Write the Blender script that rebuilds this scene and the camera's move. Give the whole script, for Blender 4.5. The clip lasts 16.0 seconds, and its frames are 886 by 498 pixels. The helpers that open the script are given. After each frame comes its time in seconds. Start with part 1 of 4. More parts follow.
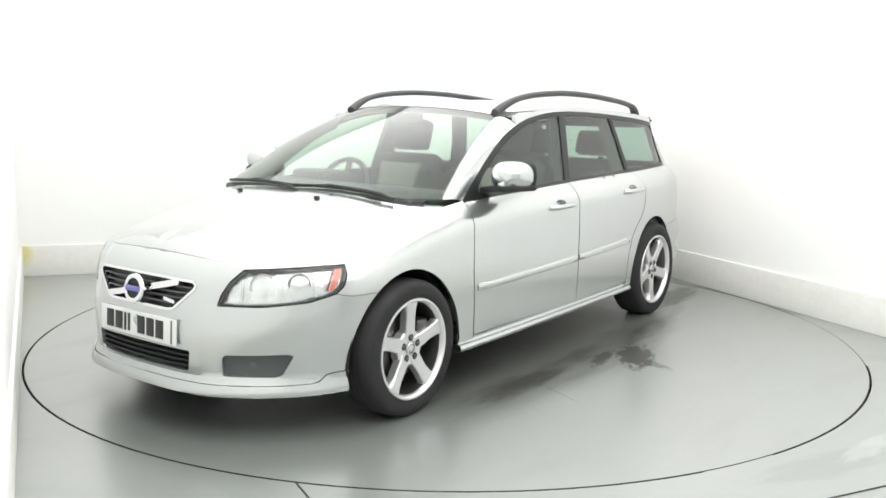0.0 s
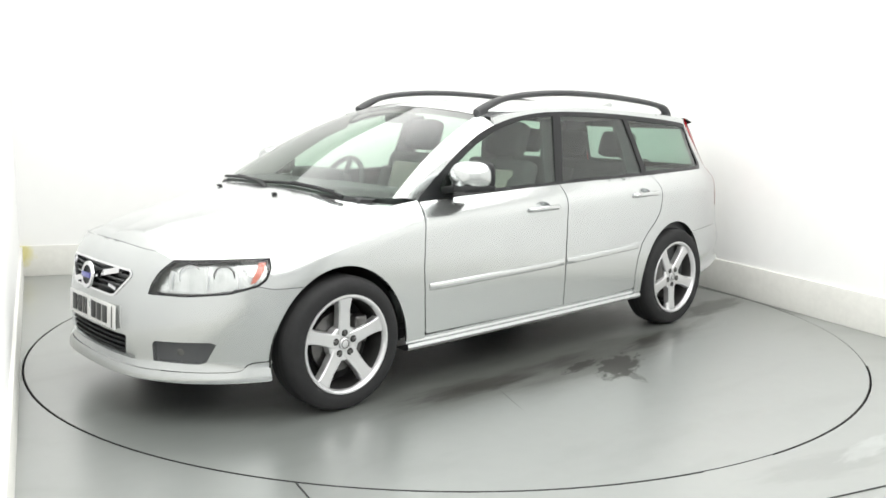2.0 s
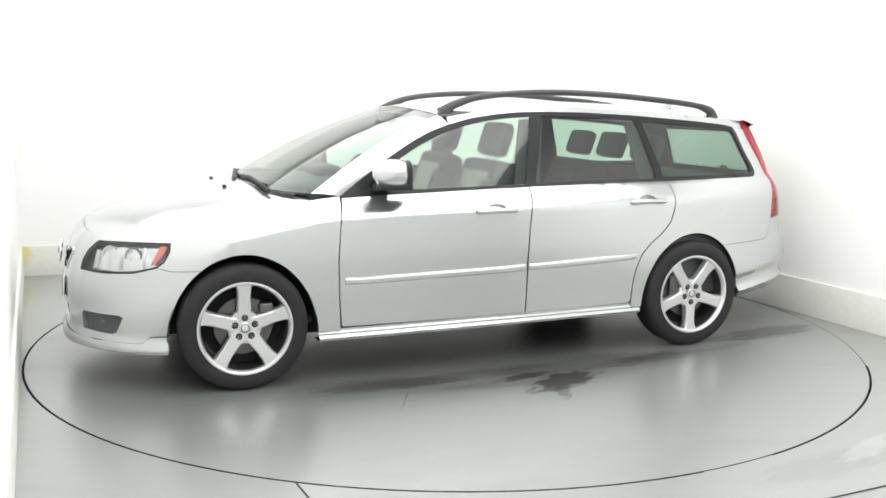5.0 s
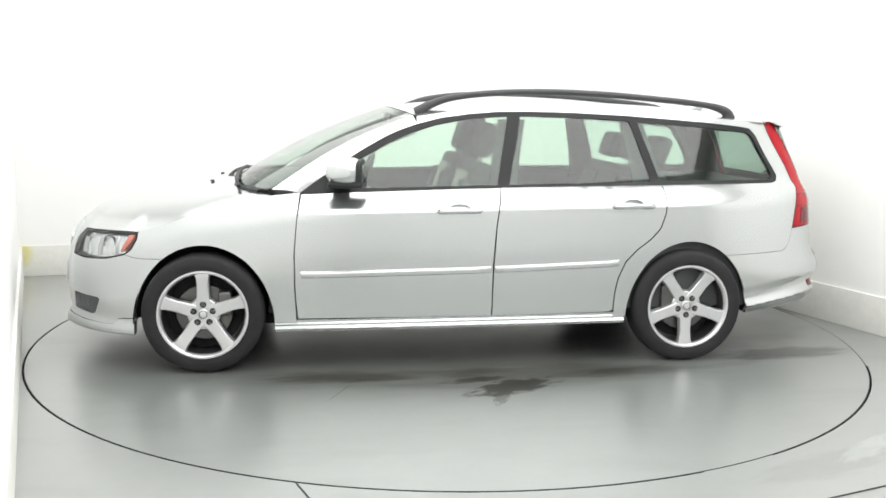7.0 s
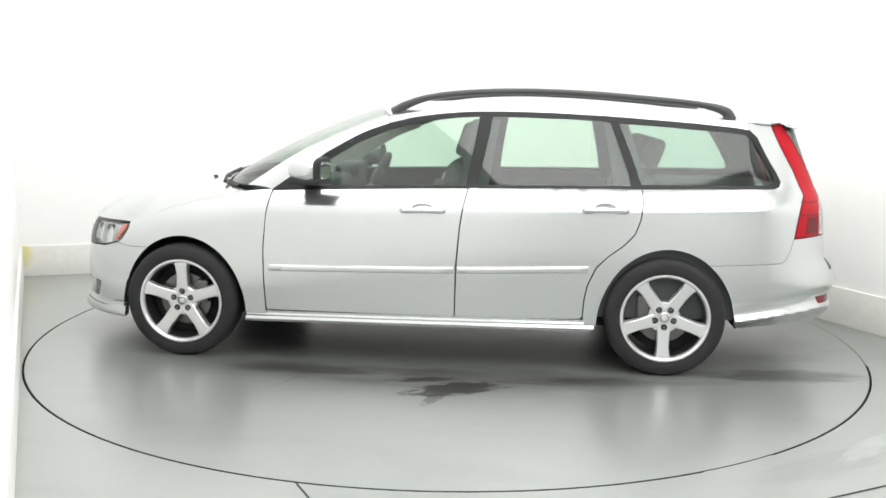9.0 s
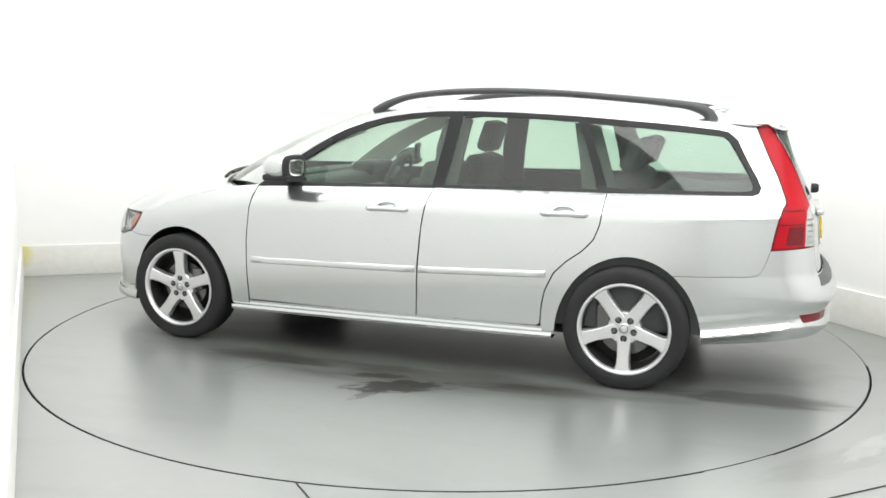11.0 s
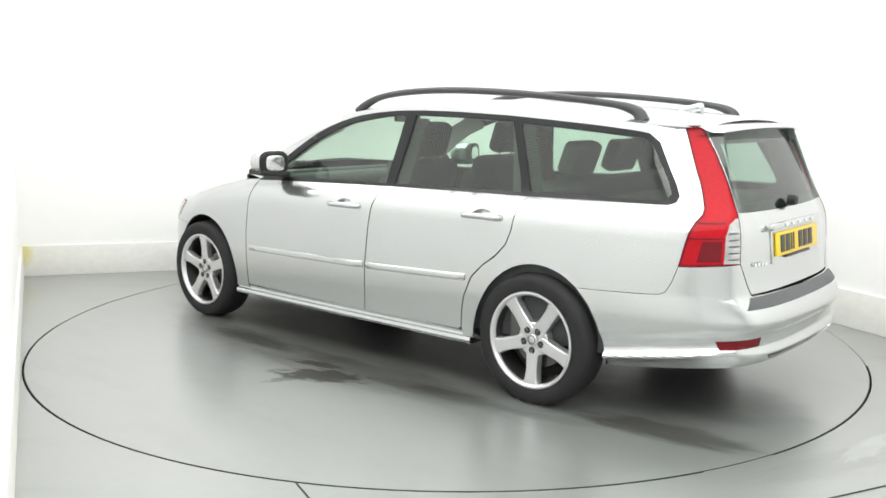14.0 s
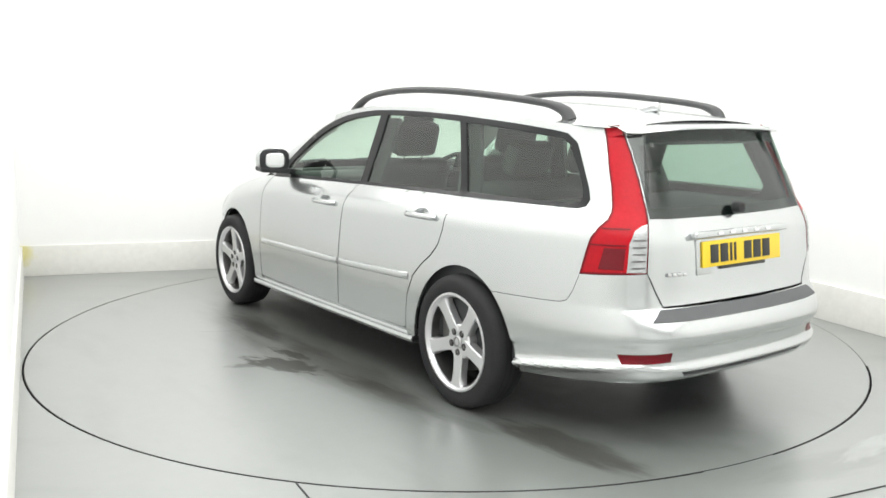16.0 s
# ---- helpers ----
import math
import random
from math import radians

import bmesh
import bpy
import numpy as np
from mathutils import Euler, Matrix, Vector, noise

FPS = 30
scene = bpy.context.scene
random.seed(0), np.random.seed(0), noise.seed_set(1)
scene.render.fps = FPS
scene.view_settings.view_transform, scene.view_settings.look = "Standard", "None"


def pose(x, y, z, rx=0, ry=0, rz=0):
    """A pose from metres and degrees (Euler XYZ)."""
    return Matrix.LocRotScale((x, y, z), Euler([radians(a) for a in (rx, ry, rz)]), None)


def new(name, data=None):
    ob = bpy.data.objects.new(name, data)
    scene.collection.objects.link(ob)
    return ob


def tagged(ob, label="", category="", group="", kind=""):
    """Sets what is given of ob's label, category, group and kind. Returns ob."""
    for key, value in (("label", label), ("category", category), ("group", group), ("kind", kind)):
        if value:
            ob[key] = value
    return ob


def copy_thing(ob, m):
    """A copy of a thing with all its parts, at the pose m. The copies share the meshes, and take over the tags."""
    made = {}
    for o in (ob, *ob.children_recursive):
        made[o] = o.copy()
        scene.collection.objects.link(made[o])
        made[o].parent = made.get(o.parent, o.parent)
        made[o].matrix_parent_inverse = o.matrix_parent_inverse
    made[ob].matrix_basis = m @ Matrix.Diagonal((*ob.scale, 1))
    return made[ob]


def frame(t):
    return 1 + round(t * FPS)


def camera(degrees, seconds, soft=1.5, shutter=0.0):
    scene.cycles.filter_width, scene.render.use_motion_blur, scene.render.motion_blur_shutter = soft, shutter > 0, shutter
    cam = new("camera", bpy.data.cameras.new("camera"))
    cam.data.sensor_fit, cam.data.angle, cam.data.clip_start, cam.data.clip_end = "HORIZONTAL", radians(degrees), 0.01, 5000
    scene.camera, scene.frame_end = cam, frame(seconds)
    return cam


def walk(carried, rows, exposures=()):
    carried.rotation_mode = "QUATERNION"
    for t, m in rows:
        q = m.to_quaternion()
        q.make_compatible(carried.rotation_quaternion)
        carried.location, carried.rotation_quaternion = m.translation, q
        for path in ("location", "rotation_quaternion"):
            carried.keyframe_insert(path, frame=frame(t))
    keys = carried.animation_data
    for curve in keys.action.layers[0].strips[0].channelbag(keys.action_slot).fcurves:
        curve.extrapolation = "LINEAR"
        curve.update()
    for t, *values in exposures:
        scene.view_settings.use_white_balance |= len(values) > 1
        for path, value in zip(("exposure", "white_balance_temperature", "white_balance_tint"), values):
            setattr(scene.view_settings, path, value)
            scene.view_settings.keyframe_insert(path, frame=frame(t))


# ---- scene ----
from mathutils import geometry

# ---------------------------------------------------------------- camera
cam = camera(52.35, 16.0, soft=1.65)
EYE = (0.0, -5.622, 1.422)
CAM_POSE = pose(*EYE, 0, 0, 0.29) @ pose(0, 0, 0, 90 - 9.178, 0, 0) @ pose(0, 0, 0, 0, 0, 0.739)
walk(cam, [(0.0, CAM_POSE), (16.0, CAM_POSE)])
scene.view_settings.exposure = 0.0

# ---------------------------------------------------------------- light
world = bpy.data.worlds.new("world")
scene.world = world
world.use_nodes = True
world.node_tree.nodes["Background"].inputs[0].default_value = (1, 1, 1, 1)
world.node_tree.nodes["Background"].inputs[1].default_value = 0.2


def area_lamp(name, m, sx, sy, watts, colour=(1, 1, 1)):
    lamp = bpy.data.lights.new(name, "AREA")
    lamp.shape, lamp.size, lamp.size_y, lamp.energy, lamp.color = "RECTANGLE", sx, sy, watts, colour
    ob = new(name, lamp)
    ob.matrix_world = m
    return ob


ROOM_TURN = -65.0  # degrees: the long walls of the booth
LAMP_Z = 2.93
area_lamp("overhead_light", pose(-0.02, -0.30, LAMP_Z, 0, 0, ROOM_TURN), 5.1, 4.6, 170, (1.0, 1.0, 0.985))
# unseen fill lamp, added on the camera's side to lighten walls and car
area_lamp("overhead_light", pose(1.75, -3.9, LAMP_Z, 0, 0, ROOM_TURN), 2.8, 4.4, 118, (1.0, 1.0, 0.985))


# ---------------------------------------------------------------- materials
def material(name, colour, rough=0.5, metal=0.0, coat=0.0, vary=0.06, scale=6.0, bump=0.0, bump_scale=60.0, rough_vary=0.05, spec=0.5):
    """A surface with coarse and fine colour variation, uneven gloss and fine relief."""
    mat = bpy.data.materials.new(name)
    mat.use_nodes = True
    nt = mat.node_tree
    b = nt.nodes["Principled BSDF"]
    tc = nt.nodes.new("ShaderNodeTexCoord")
    n1 = nt.nodes.new("ShaderNodeTexNoise")
    n1.inputs["Scale"].default_value, n1.inputs["Detail"].default_value = scale, 5
    n2 = nt.nodes.new("ShaderNodeTexNoise")
    n2.inputs["Scale"].default_value, n2.inputs["Detail"].default_value = scale * 14, 2
    nt.links.new(tc.outputs["Object"], n1.inputs["Vector"])
    nt.links.new(tc.outputs["Object"], n2.inputs["Vector"])
    add = nt.nodes.new("ShaderNodeMath")
    add.operation = "ADD"
    nt.links.new(n1.outputs["Fac"], add.inputs[0])
    nt.links.new(n2.outputs["Fac"], add.inputs[1])
    mr = nt.nodes.new("ShaderNodeMapRange")
    mr.inputs["From Min"].default_value, mr.inputs["From Max"].default_value = 0.6, 1.4
    mr.inputs["To Min"].default_value, mr.inputs["To Max"].default_value = 1 - vary, 1 + vary
    nt.links.new(add.outputs[0], mr.inputs["Value"])
    mul = nt.nodes.new("ShaderNodeVectorMath")
    mul.operation = "SCALE"
    mul.inputs[0].default_value = colour
    nt.links.new(mr.outputs[0], mul.inputs["Scale"])
    nt.links.new(mul.outputs[0], b.inputs["Base Color"])
    mr2 = nt.nodes.new("ShaderNodeMapRange")
    mr2.inputs["To Min"].default_value, mr2.inputs["To Max"].default_value = max(rough - rough_vary, 0.01), rough + rough_vary
    nt.links.new(n1.outputs["Fac"], mr2.inputs["Value"])
    nt.links.new(mr2.outputs[0], b.inputs["Roughness"])
    b.inputs["Metallic"].default_value = metal
    b.inputs["Coat Weight"].default_value = coat
    b.inputs["Coat Roughness"].default_value = 0.04
    b.inputs["Specular IOR Level"].default_value = spec
    if bump:
        n3 = nt.nodes.new("ShaderNodeTexNoise")
        n3.inputs["Scale"].default_value, n3.inputs["Detail"].default_value = bump_scale, 3
        nt.links.new(tc.outputs["Object"], n3.inputs["Vector"])
        bp = nt.nodes.new("ShaderNodeBump")
        bp.inputs["Strength"].default_value, bp.inputs["Distance"].default_value = bump, 0.004
        nt.links.new(n3.outputs["Fac"], bp.inputs["Height"])
        nt.links.new(bp.outputs[0], b.inputs["Normal"])
    return mat


def glass(name, tint, gloss=0.02, base=0.09, power=4.0, most=0.8):
    mat = bpy.data.materials.new(name)
    mat.use_nodes = True
    nt = mat.node_tree
    nt.nodes.remove(nt.nodes["Principled BSDF"])
    tr = nt.nodes.new("ShaderNodeBsdfTransparent")
    tr.inputs[0].default_value = (*tint, 1)
    gl = nt.nodes.new("ShaderNodeBsdfGlossy")
    gl.inputs["Roughness"].default_value = gloss
    lw = nt.nodes.new("ShaderNodeLayerWeight")
    lw.inputs["Blend"].default_value = 0.5
    pw = nt.nodes.new("ShaderNodeMath")
    pw.operation = "POWER"
    nt.links.new(lw.outputs["Facing"], pw.inputs[0])
    pw.inputs[1].default_value = power
    fr = nt.nodes.new("ShaderNodeMath")
    fr.operation = "MULTIPLY_ADD"
    nt.links.new(pw.outputs[0], fr.inputs[0])
    fr.inputs[1].default_value, fr.inputs[2].default_value = most, base
    mix = nt.nodes.new("ShaderNodeMixShader")
    nt.links.new(fr.outputs[0], mix.inputs[0])
    nt.links.new(tr.outputs[0], mix.inputs[1])
    nt.links.new(gl.outputs[0], mix.inputs[2])
    nt.links.new(mix.outputs[0], nt.nodes["Material Output"].inputs["Surface"])
    return mat


def floor_material(name, blotches):
    """Worn, polished grey floor paint: broad patches, scuffs, and where asked ragged oil stains, dirt, lighter patches
    and painted-in shade.
    """
    mat = material(name, (0.200, 0.215, 0.204), rough=0.34, vary=0.06, scale=0.9, bump=0.02, bump_scale=7.0, rough_vary=0.08, spec=1.0, coat=0.9)
    nt = mat.node_tree
    b = nt.nodes["Principled BSDF"]
    b.inputs["Coat Roughness"].default_value = 0.28
    b.inputs["Coat IOR"].default_value = 2.1
    base = b.inputs["Base Color"].links[0].from_socket
    tc = nt.nodes.new("ShaderNodeTexCoord")

    def math(op, a, c=None):
        n = nt.nodes.new("ShaderNodeMath")
        n.operation = op
        for i, v in enumerate((a, c)):
            if v is None:
                continue
            if hasattr(v, "node"):
                nt.links.new(v, n.inputs[i])
            else:
                n.inputs[i].default_value = v
        return n.outputs[0]

    # long faint scuffs
    mp = nt.nodes.new("ShaderNodeMapping")
    mp.inputs["Scale"].default_value = (0.8, 2.6, 1.0)
    mp.inputs["Rotation"].default_value = (0, 0, 0.5)
    nt.links.new(tc.outputs["Object"], mp.inputs["Vector"])
    sc = nt.nodes.new("ShaderNodeTexNoise")
    sc.inputs["Scale"].default_value, sc.inputs["Detail"].default_value = 1.3, 6
    nt.links.new(mp.outputs[0], sc.inputs["Vector"])
    total = math("MULTIPLY", math("MAXIMUM", math("SUBTRACT", sc.outputs["Fac"], 0.52), 0.0), 0.55)
    for (x, y, rx, ry, turn, depth, ragged) in blotches:
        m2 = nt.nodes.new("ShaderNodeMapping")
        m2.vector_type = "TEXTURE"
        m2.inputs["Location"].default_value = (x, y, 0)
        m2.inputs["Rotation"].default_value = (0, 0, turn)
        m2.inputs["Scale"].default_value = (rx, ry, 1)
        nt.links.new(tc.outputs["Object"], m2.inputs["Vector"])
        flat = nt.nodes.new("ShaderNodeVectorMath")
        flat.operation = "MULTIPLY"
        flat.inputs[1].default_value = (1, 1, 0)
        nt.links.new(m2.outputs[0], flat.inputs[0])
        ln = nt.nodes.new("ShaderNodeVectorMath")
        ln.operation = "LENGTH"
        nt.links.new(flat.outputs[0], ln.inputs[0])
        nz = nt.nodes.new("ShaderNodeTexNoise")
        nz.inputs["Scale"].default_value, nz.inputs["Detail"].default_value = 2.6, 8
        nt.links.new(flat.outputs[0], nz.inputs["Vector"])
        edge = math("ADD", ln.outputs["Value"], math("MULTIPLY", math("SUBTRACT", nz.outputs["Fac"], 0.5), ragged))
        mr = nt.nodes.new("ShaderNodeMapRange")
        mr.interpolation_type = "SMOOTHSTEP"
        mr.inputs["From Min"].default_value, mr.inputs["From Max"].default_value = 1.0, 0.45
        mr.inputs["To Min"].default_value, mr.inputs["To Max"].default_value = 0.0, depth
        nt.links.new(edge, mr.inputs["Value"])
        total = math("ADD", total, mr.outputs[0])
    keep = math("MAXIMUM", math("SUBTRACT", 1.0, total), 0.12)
    # dirt and painted shade are a little brown: they take most from the blue
    tone = nt.nodes.new("ShaderNodeCombineXYZ")
    for i, power in enumerate((0.95, 1.0, 1.05)):
        nt.links.new(math("POWER", keep, power), tone.inputs[i])
    mul = nt.nodes.new("ShaderNodeVectorMath")
    mul.operation = "MULTIPLY"
    nt.links.new(base, mul.inputs[0])
    nt.links.new(tone.outputs[0], mul.inputs[1])
    nt.links.new(mul.outputs[0], b.inputs["Base Color"])
    # dirty and oily patches have lost their polish; the painted shade dulls it too
    nt.links.new(math("MULTIPLY", keep, 0.9), b.inputs["Coat Weight"])
    return mat


PAINT = material("silver_paint", (0.600, 0.616, 0.616), rough=0.20, metal=0.88, coat=0.35, vary=0.0, scale=1.5, rough_vary=0.0, bump=0.3, bump_scale=2.5)
TRIM = material("black_plastic", (0.020, 0.021, 0.022), rough=0.5, spec=0.3, vary=0.12, scale=20, bump=0.15, bump_scale=500)
GLOSS_BLACK = material("black_gloss", (0.016, 0.017, 0.018), rough=0.30, vary=0.05, spec=0.3)
GREY_PLASTIC = material("grey_plastic", (0.085, 0.088, 0.092), rough=0.5, vary=0.1, scale=20, bump=0.15, bump_scale=500)
RAIL = material("rail_plastic", (0.040, 0.041, 0.043), rough=0.45, vary=0.1, scale=20, bump=0.1, bump_scale=500)
RUBBER = material("tyre_rubber", (0.024, 0.024, 0.025), rough=0.7, spec=0.25, vary=0.2, scale=14, bump=0.2, bump_scale=160)
ALLOY = material("alloy", (0.70, 0.70, 0.71), rough=0.30, metal=0.75, vary=0.03, scale=12)
STEEL = material("brake_steel", (0.15, 0.147, 0.144), rough=0.38, metal=0.9, vary=0.15, scale=20)
CHROME = material("chrome", (0.82, 0.82, 0.83), rough=0.10, metal=1.0, vary=0.02)
LINER = material("wheel_well", (0.012, 0.012, 0.012), rough=0.9, vary=0.2, scale=10)
SEAT_DARK = material("dark_seat_cloth", (0.055, 0.056, 0.058), rough=0.85, vary=0.12, scale=12, bump=0.15, bump_scale=120)
SEAT_LIGHT = material("pale_seat_leather", (0.36, 0.35, 0.31), rough=0.55, vary=0.08, scale=12, bump=0.2, bump_scale=200)
CABIN = material("cabin_plastic", (0.05, 0.052, 0.054), rough=0.6, vary=0.1, scale=20, bump=0.2, bump_scale=400)
HEADLINER = material("headliner", (0.44, 0.44, 0.41), rough=0.95, vary=0.05, scale=30)
WHITE_PLATE = material("white_plate", (0.80, 0.80, 0.78), rough=0.3, vary=0.02)
YELLOW_PLATE = material("yellow_plate", (0.85, 0.60, 0.03), rough=0.3, vary=0.03)
INK = material("plate_ink", (0.02, 0.02, 0.02), rough=0.4)
RED_LENS = material("red_lens", (0.42, 0.004, 0.012), rough=0.22, spec=0.22, vary=0.12, scale=5)
DARK_RED = material("dark_red_lens", (0.15, 0.004, 0.010), rough=0.2, spec=0.3, vary=0.15, scale=20)
CLEAR_LENS = material("ribbed_clear_lens", (0.50, 0.51, 0.51), rough=0.2, metal=0.5, vary=0.3, scale=25)
REFLECTOR = material("lamp_reflector", (0.74, 0.75, 0.75), rough=0.22, metal=0.95, vary=0.25, scale=18, bump=1.0, bump_scale=26)
AMBER = material("amber_lens", (0.60, 0.17, 0.12), rough=0.2, coat=0.4, vary=0.1, scale=30)
BLUE = material("blue_enamel", (0.16, 0.16, 0.42), rough=0.25)
GLASS = glass("window_glass", (0.72, 0.86, 0.76))
SCREEN = glass("windscreen_glass", (0.74, 0.84, 0.77), 0.03, 0.05, 3.6, 0.92)
TINTED = glass("tinted_glass", (0.60, 0.76, 0.66))
REAR_GLASS = glass("dark_tinted_glass", (0.46, 0.58, 0.52))
LAMP_GLASS = glass("lamp_glass", (0.95, 0.96, 0.96), 0.02, 0.06, 5.0, 0.6)
MIRROR = material("mirror", (0.85, 0.86, 0.86), rough=0.02, metal=1.0, vary=0.0)
# for the unseen front wall: its tone is set to bounce light onto the car
FAR_WALL = material("pale_shutter_paint", (0.85, 0.855, 0.85), rough=0.6, vary=0.06, scale=1.2, bump=0.05, bump_scale=20)
WALL = material("white_wall_paint", (0.92, 0.92, 0.91), rough=0.8, vary=0.012, scale=0.7, bump=0.05, bump_scale=30)
SKIRT = material("skirting_paint", (0.82, 0.815, 0.775), rough=0.5, vary=0.05, scale=1.6, bump=0.08, bump_scale=18)


def stained(mat, x, y, z, size, colour):
    """A blotch with a ragged edge round one point of the wall."""
    nt = mat.node_tree
    b = nt.nodes["Principled BSDF"]
    base = b.inputs["Base Color"].links[0].from_socket
    tc = nt.nodes.new("ShaderNodeTexCoord")
    far = nt.nodes.new("ShaderNodeVectorMath")
    far.operation = "DISTANCE"
    far.inputs[1].default_value = (x, y, z)
    nt.links.new(tc.outputs["Object"], far.inputs[0])
    noise = nt.nodes.new("ShaderNodeTexNoise")
    noise.inputs["Scale"].default_value = 14
    nt.links.new(tc.outputs["Object"], noise.inputs["Vector"])
    edge = nt.nodes.new("ShaderNodeMath")
    edge.operation = "MULTIPLY_ADD"
    edge.inputs[1].default_value = size
    nt.links.new(noise.outputs["Fac"], edge.inputs[0])
    nt.links.new(far.outputs["Value"], edge.inputs[2])
    mr = nt.nodes.new("ShaderNodeMapRange")
    mr.inputs["From Min"].default_value, mr.inputs["From Max"].default_value = size * 1.5, size * 0.9
    nt.links.new(edge.outputs[0], mr.inputs["Value"])
    mix = nt.nodes.new("ShaderNodeMix")
    mix.data_type = "RGBA"
    nt.links.new(mr.outputs[0], mix.inputs[0])
    nt.links.new(base, mix.inputs[6])
    mix.inputs[7].default_value = (*colour, 1)
    nt.links.new(mix.outputs[2], b.inputs["Base Color"])


stained(SKIRT, -3.42, 1.49, 0.19, 0.11, (0.72, 0.68, 0.36))
DARK_GAP = material("gap_steel", (0.03, 0.03, 0.03), rough=0.7, metal=0.3, vary=0.2)


# ---------------------------------------------------------------- mesh helpers
def part(name, bm, mat, parent=None, label="", smooth=True):
    me = bpy.data.meshes.new(name)
    bm.to_mesh(me)
    bm.free()
    me.materials.append(mat)
    if smooth:
        me.shade_smooth()
        me.set_sharp_from_angle(angle=radians(38))
    ob = new(name, me)
    if parent is not None:
        ob.parent = parent
    if label:
        tagged(ob, label)
    return ob


def join_bm(bm, other):
    """Adds the bmesh other to bm."""
    me = bpy.data.meshes.new("joined")
    other.to_mesh(me)
    other.free()
    bm.from_mesh(me)
    bpy.data.meshes.remove(me)
    return bm


def slab(sx, sy, sz, m=None, bevel=0.004, seg=2):
    """A box with rounded edges, centred on its origin."""
    bm = bmesh.new()
    bmesh.ops.create_cube(bm, size=1.0)
    bmesh.ops.scale(bm, vec=(sx, sy, sz), verts=bm.verts)
    if bevel:
        bmesh.ops.bevel(bm, geom=list(bm.edges), offset=min(bevel, sx * 0.45, sy * 0.45, sz * 0.45), segments=seg, affect="EDGES", profile=0.6)
    if m is not None:
        bmesh.ops.transform(bm, matrix=m, verts=bm.verts)
    return bm


def lathe(profile, n=48, m=None, close=False):
    """Turns (radius, along) pairs round the y axis."""
    bm = bmesh.new()
    rings = []
    for r, y in profile:
        if r < 1e-6:
            rings.append([bm.verts.new((0, y, 0))])
        else:
            rings.append([bm.verts.new((r * math.cos(2 * math.pi * i / n), y, r * math.sin(2 * math.pi * i / n))) for i in range(n)])
    pairs = list(zip(rings, rings[1:] + (rings[:1] if close else [])))
    if not close:
        pairs = list(zip(rings, rings[1:]))
    for a, c in pairs:
        for i in range(n):
            j = (i + 1) % n
            if len(a) == 1:
                bm.faces.new((a[0], c[j], c[i]))
            elif len(c) == 1:
                bm.faces.new((a[i], a[j], c[0]))
            else:
                bm.faces.new((a[i], a[j], c[j], c[i]))
    bmesh.ops.recalc_face_normals(bm, faces=bm.faces)
    if m is not None:
        bmesh.ops.transform(bm, matrix=m, verts=bm.verts)
    return bm


def tube(points, radius, n=10, flat=1.0, cap=True):
    """A tube along points; radius may be a list; flat squeezes it sideways."""
    bm = bmesh.new()
    pts = [Vector(p) for p in points]
    rad = radius if isinstance(radius, (list, tuple)) else [radius] * len(pts)
    rings = []
    for i, p in enumerate(pts):
        d = (pts[min(i + 1, len(pts) - 1)] - pts[max(i - 1, 0)]).normalized()
        up = Vector((0, 0, 1)) if abs(d.z) < 0.95 else Vector((1, 0, 0))
        a = d.cross(up).normalized()
        c = a.cross(d).normalized()
        rings.append([bm.verts.new(p + rad[i] * (a * math.cos(2 * math.pi * k / n) * flat + c * math.sin(2 * math.pi * k / n))) for k in range(n)])
    for a, c in zip(rings, rings[1:]):
        for k in range(n):
            bm.faces.new((a[k], a[(k + 1) % n], c[(k + 1) % n], c[k]))
    if cap:
        bm.faces.new(rings[0][::-1])
        bm.faces.new(rings[-1])
    bmesh.ops.recalc_face_normals(bm, faces=bm.faces)
    return bm


def grid_mesh(P, thick=0.0):
    """Quads over an array of points [rows][cols]; thick closes it into a shell towards the inside of its winding."""
    bm = bmesh.new()
    vs = [[bm.verts.new(p) for p in row] for row in P]
    for r in range(len(vs) - 1):
        for c in range(len(vs[0]) - 1):
            q = []
            for v in (vs[r][c], vs[r][c + 1], vs[r + 1][c + 1], vs[r + 1][c]):
                if v not in q:
                    q.append(v)
            bm.faces.new(q)
    bmesh.ops.remove_doubles(bm, verts=bm.verts, dist=1e-5)
    if thick:
        bm.normal_update()
        bmesh.ops.solidify(bm, geom=list(bm.faces), thickness=thick)
    return bm


def smooth_line(pts, n=10):
    """A Catmull-Rom line through points of any dimension, n steps to a span."""
    p = np.array(pts, float)
    p = np.vstack([2 * p[0] - p[1], p, 2 * p[-1] - p[-2]])
    out = []
    for i in range(1, len(p) - 2):
        for k in range(n):
            t = k / n
            out.append(0.5 * (2 * p[i] + (p[i + 1] - p[i - 1]) * t + (2 * p[i - 1] - 5 * p[i] + 4 * p[i + 1] - p[i + 2]) * t * t
                              + (3 * p[i] - p[i - 1] - 3 * p[i + 1] + p[i + 2]) * t ** 3))
    out.append(p[-2])
    return np.array(out)


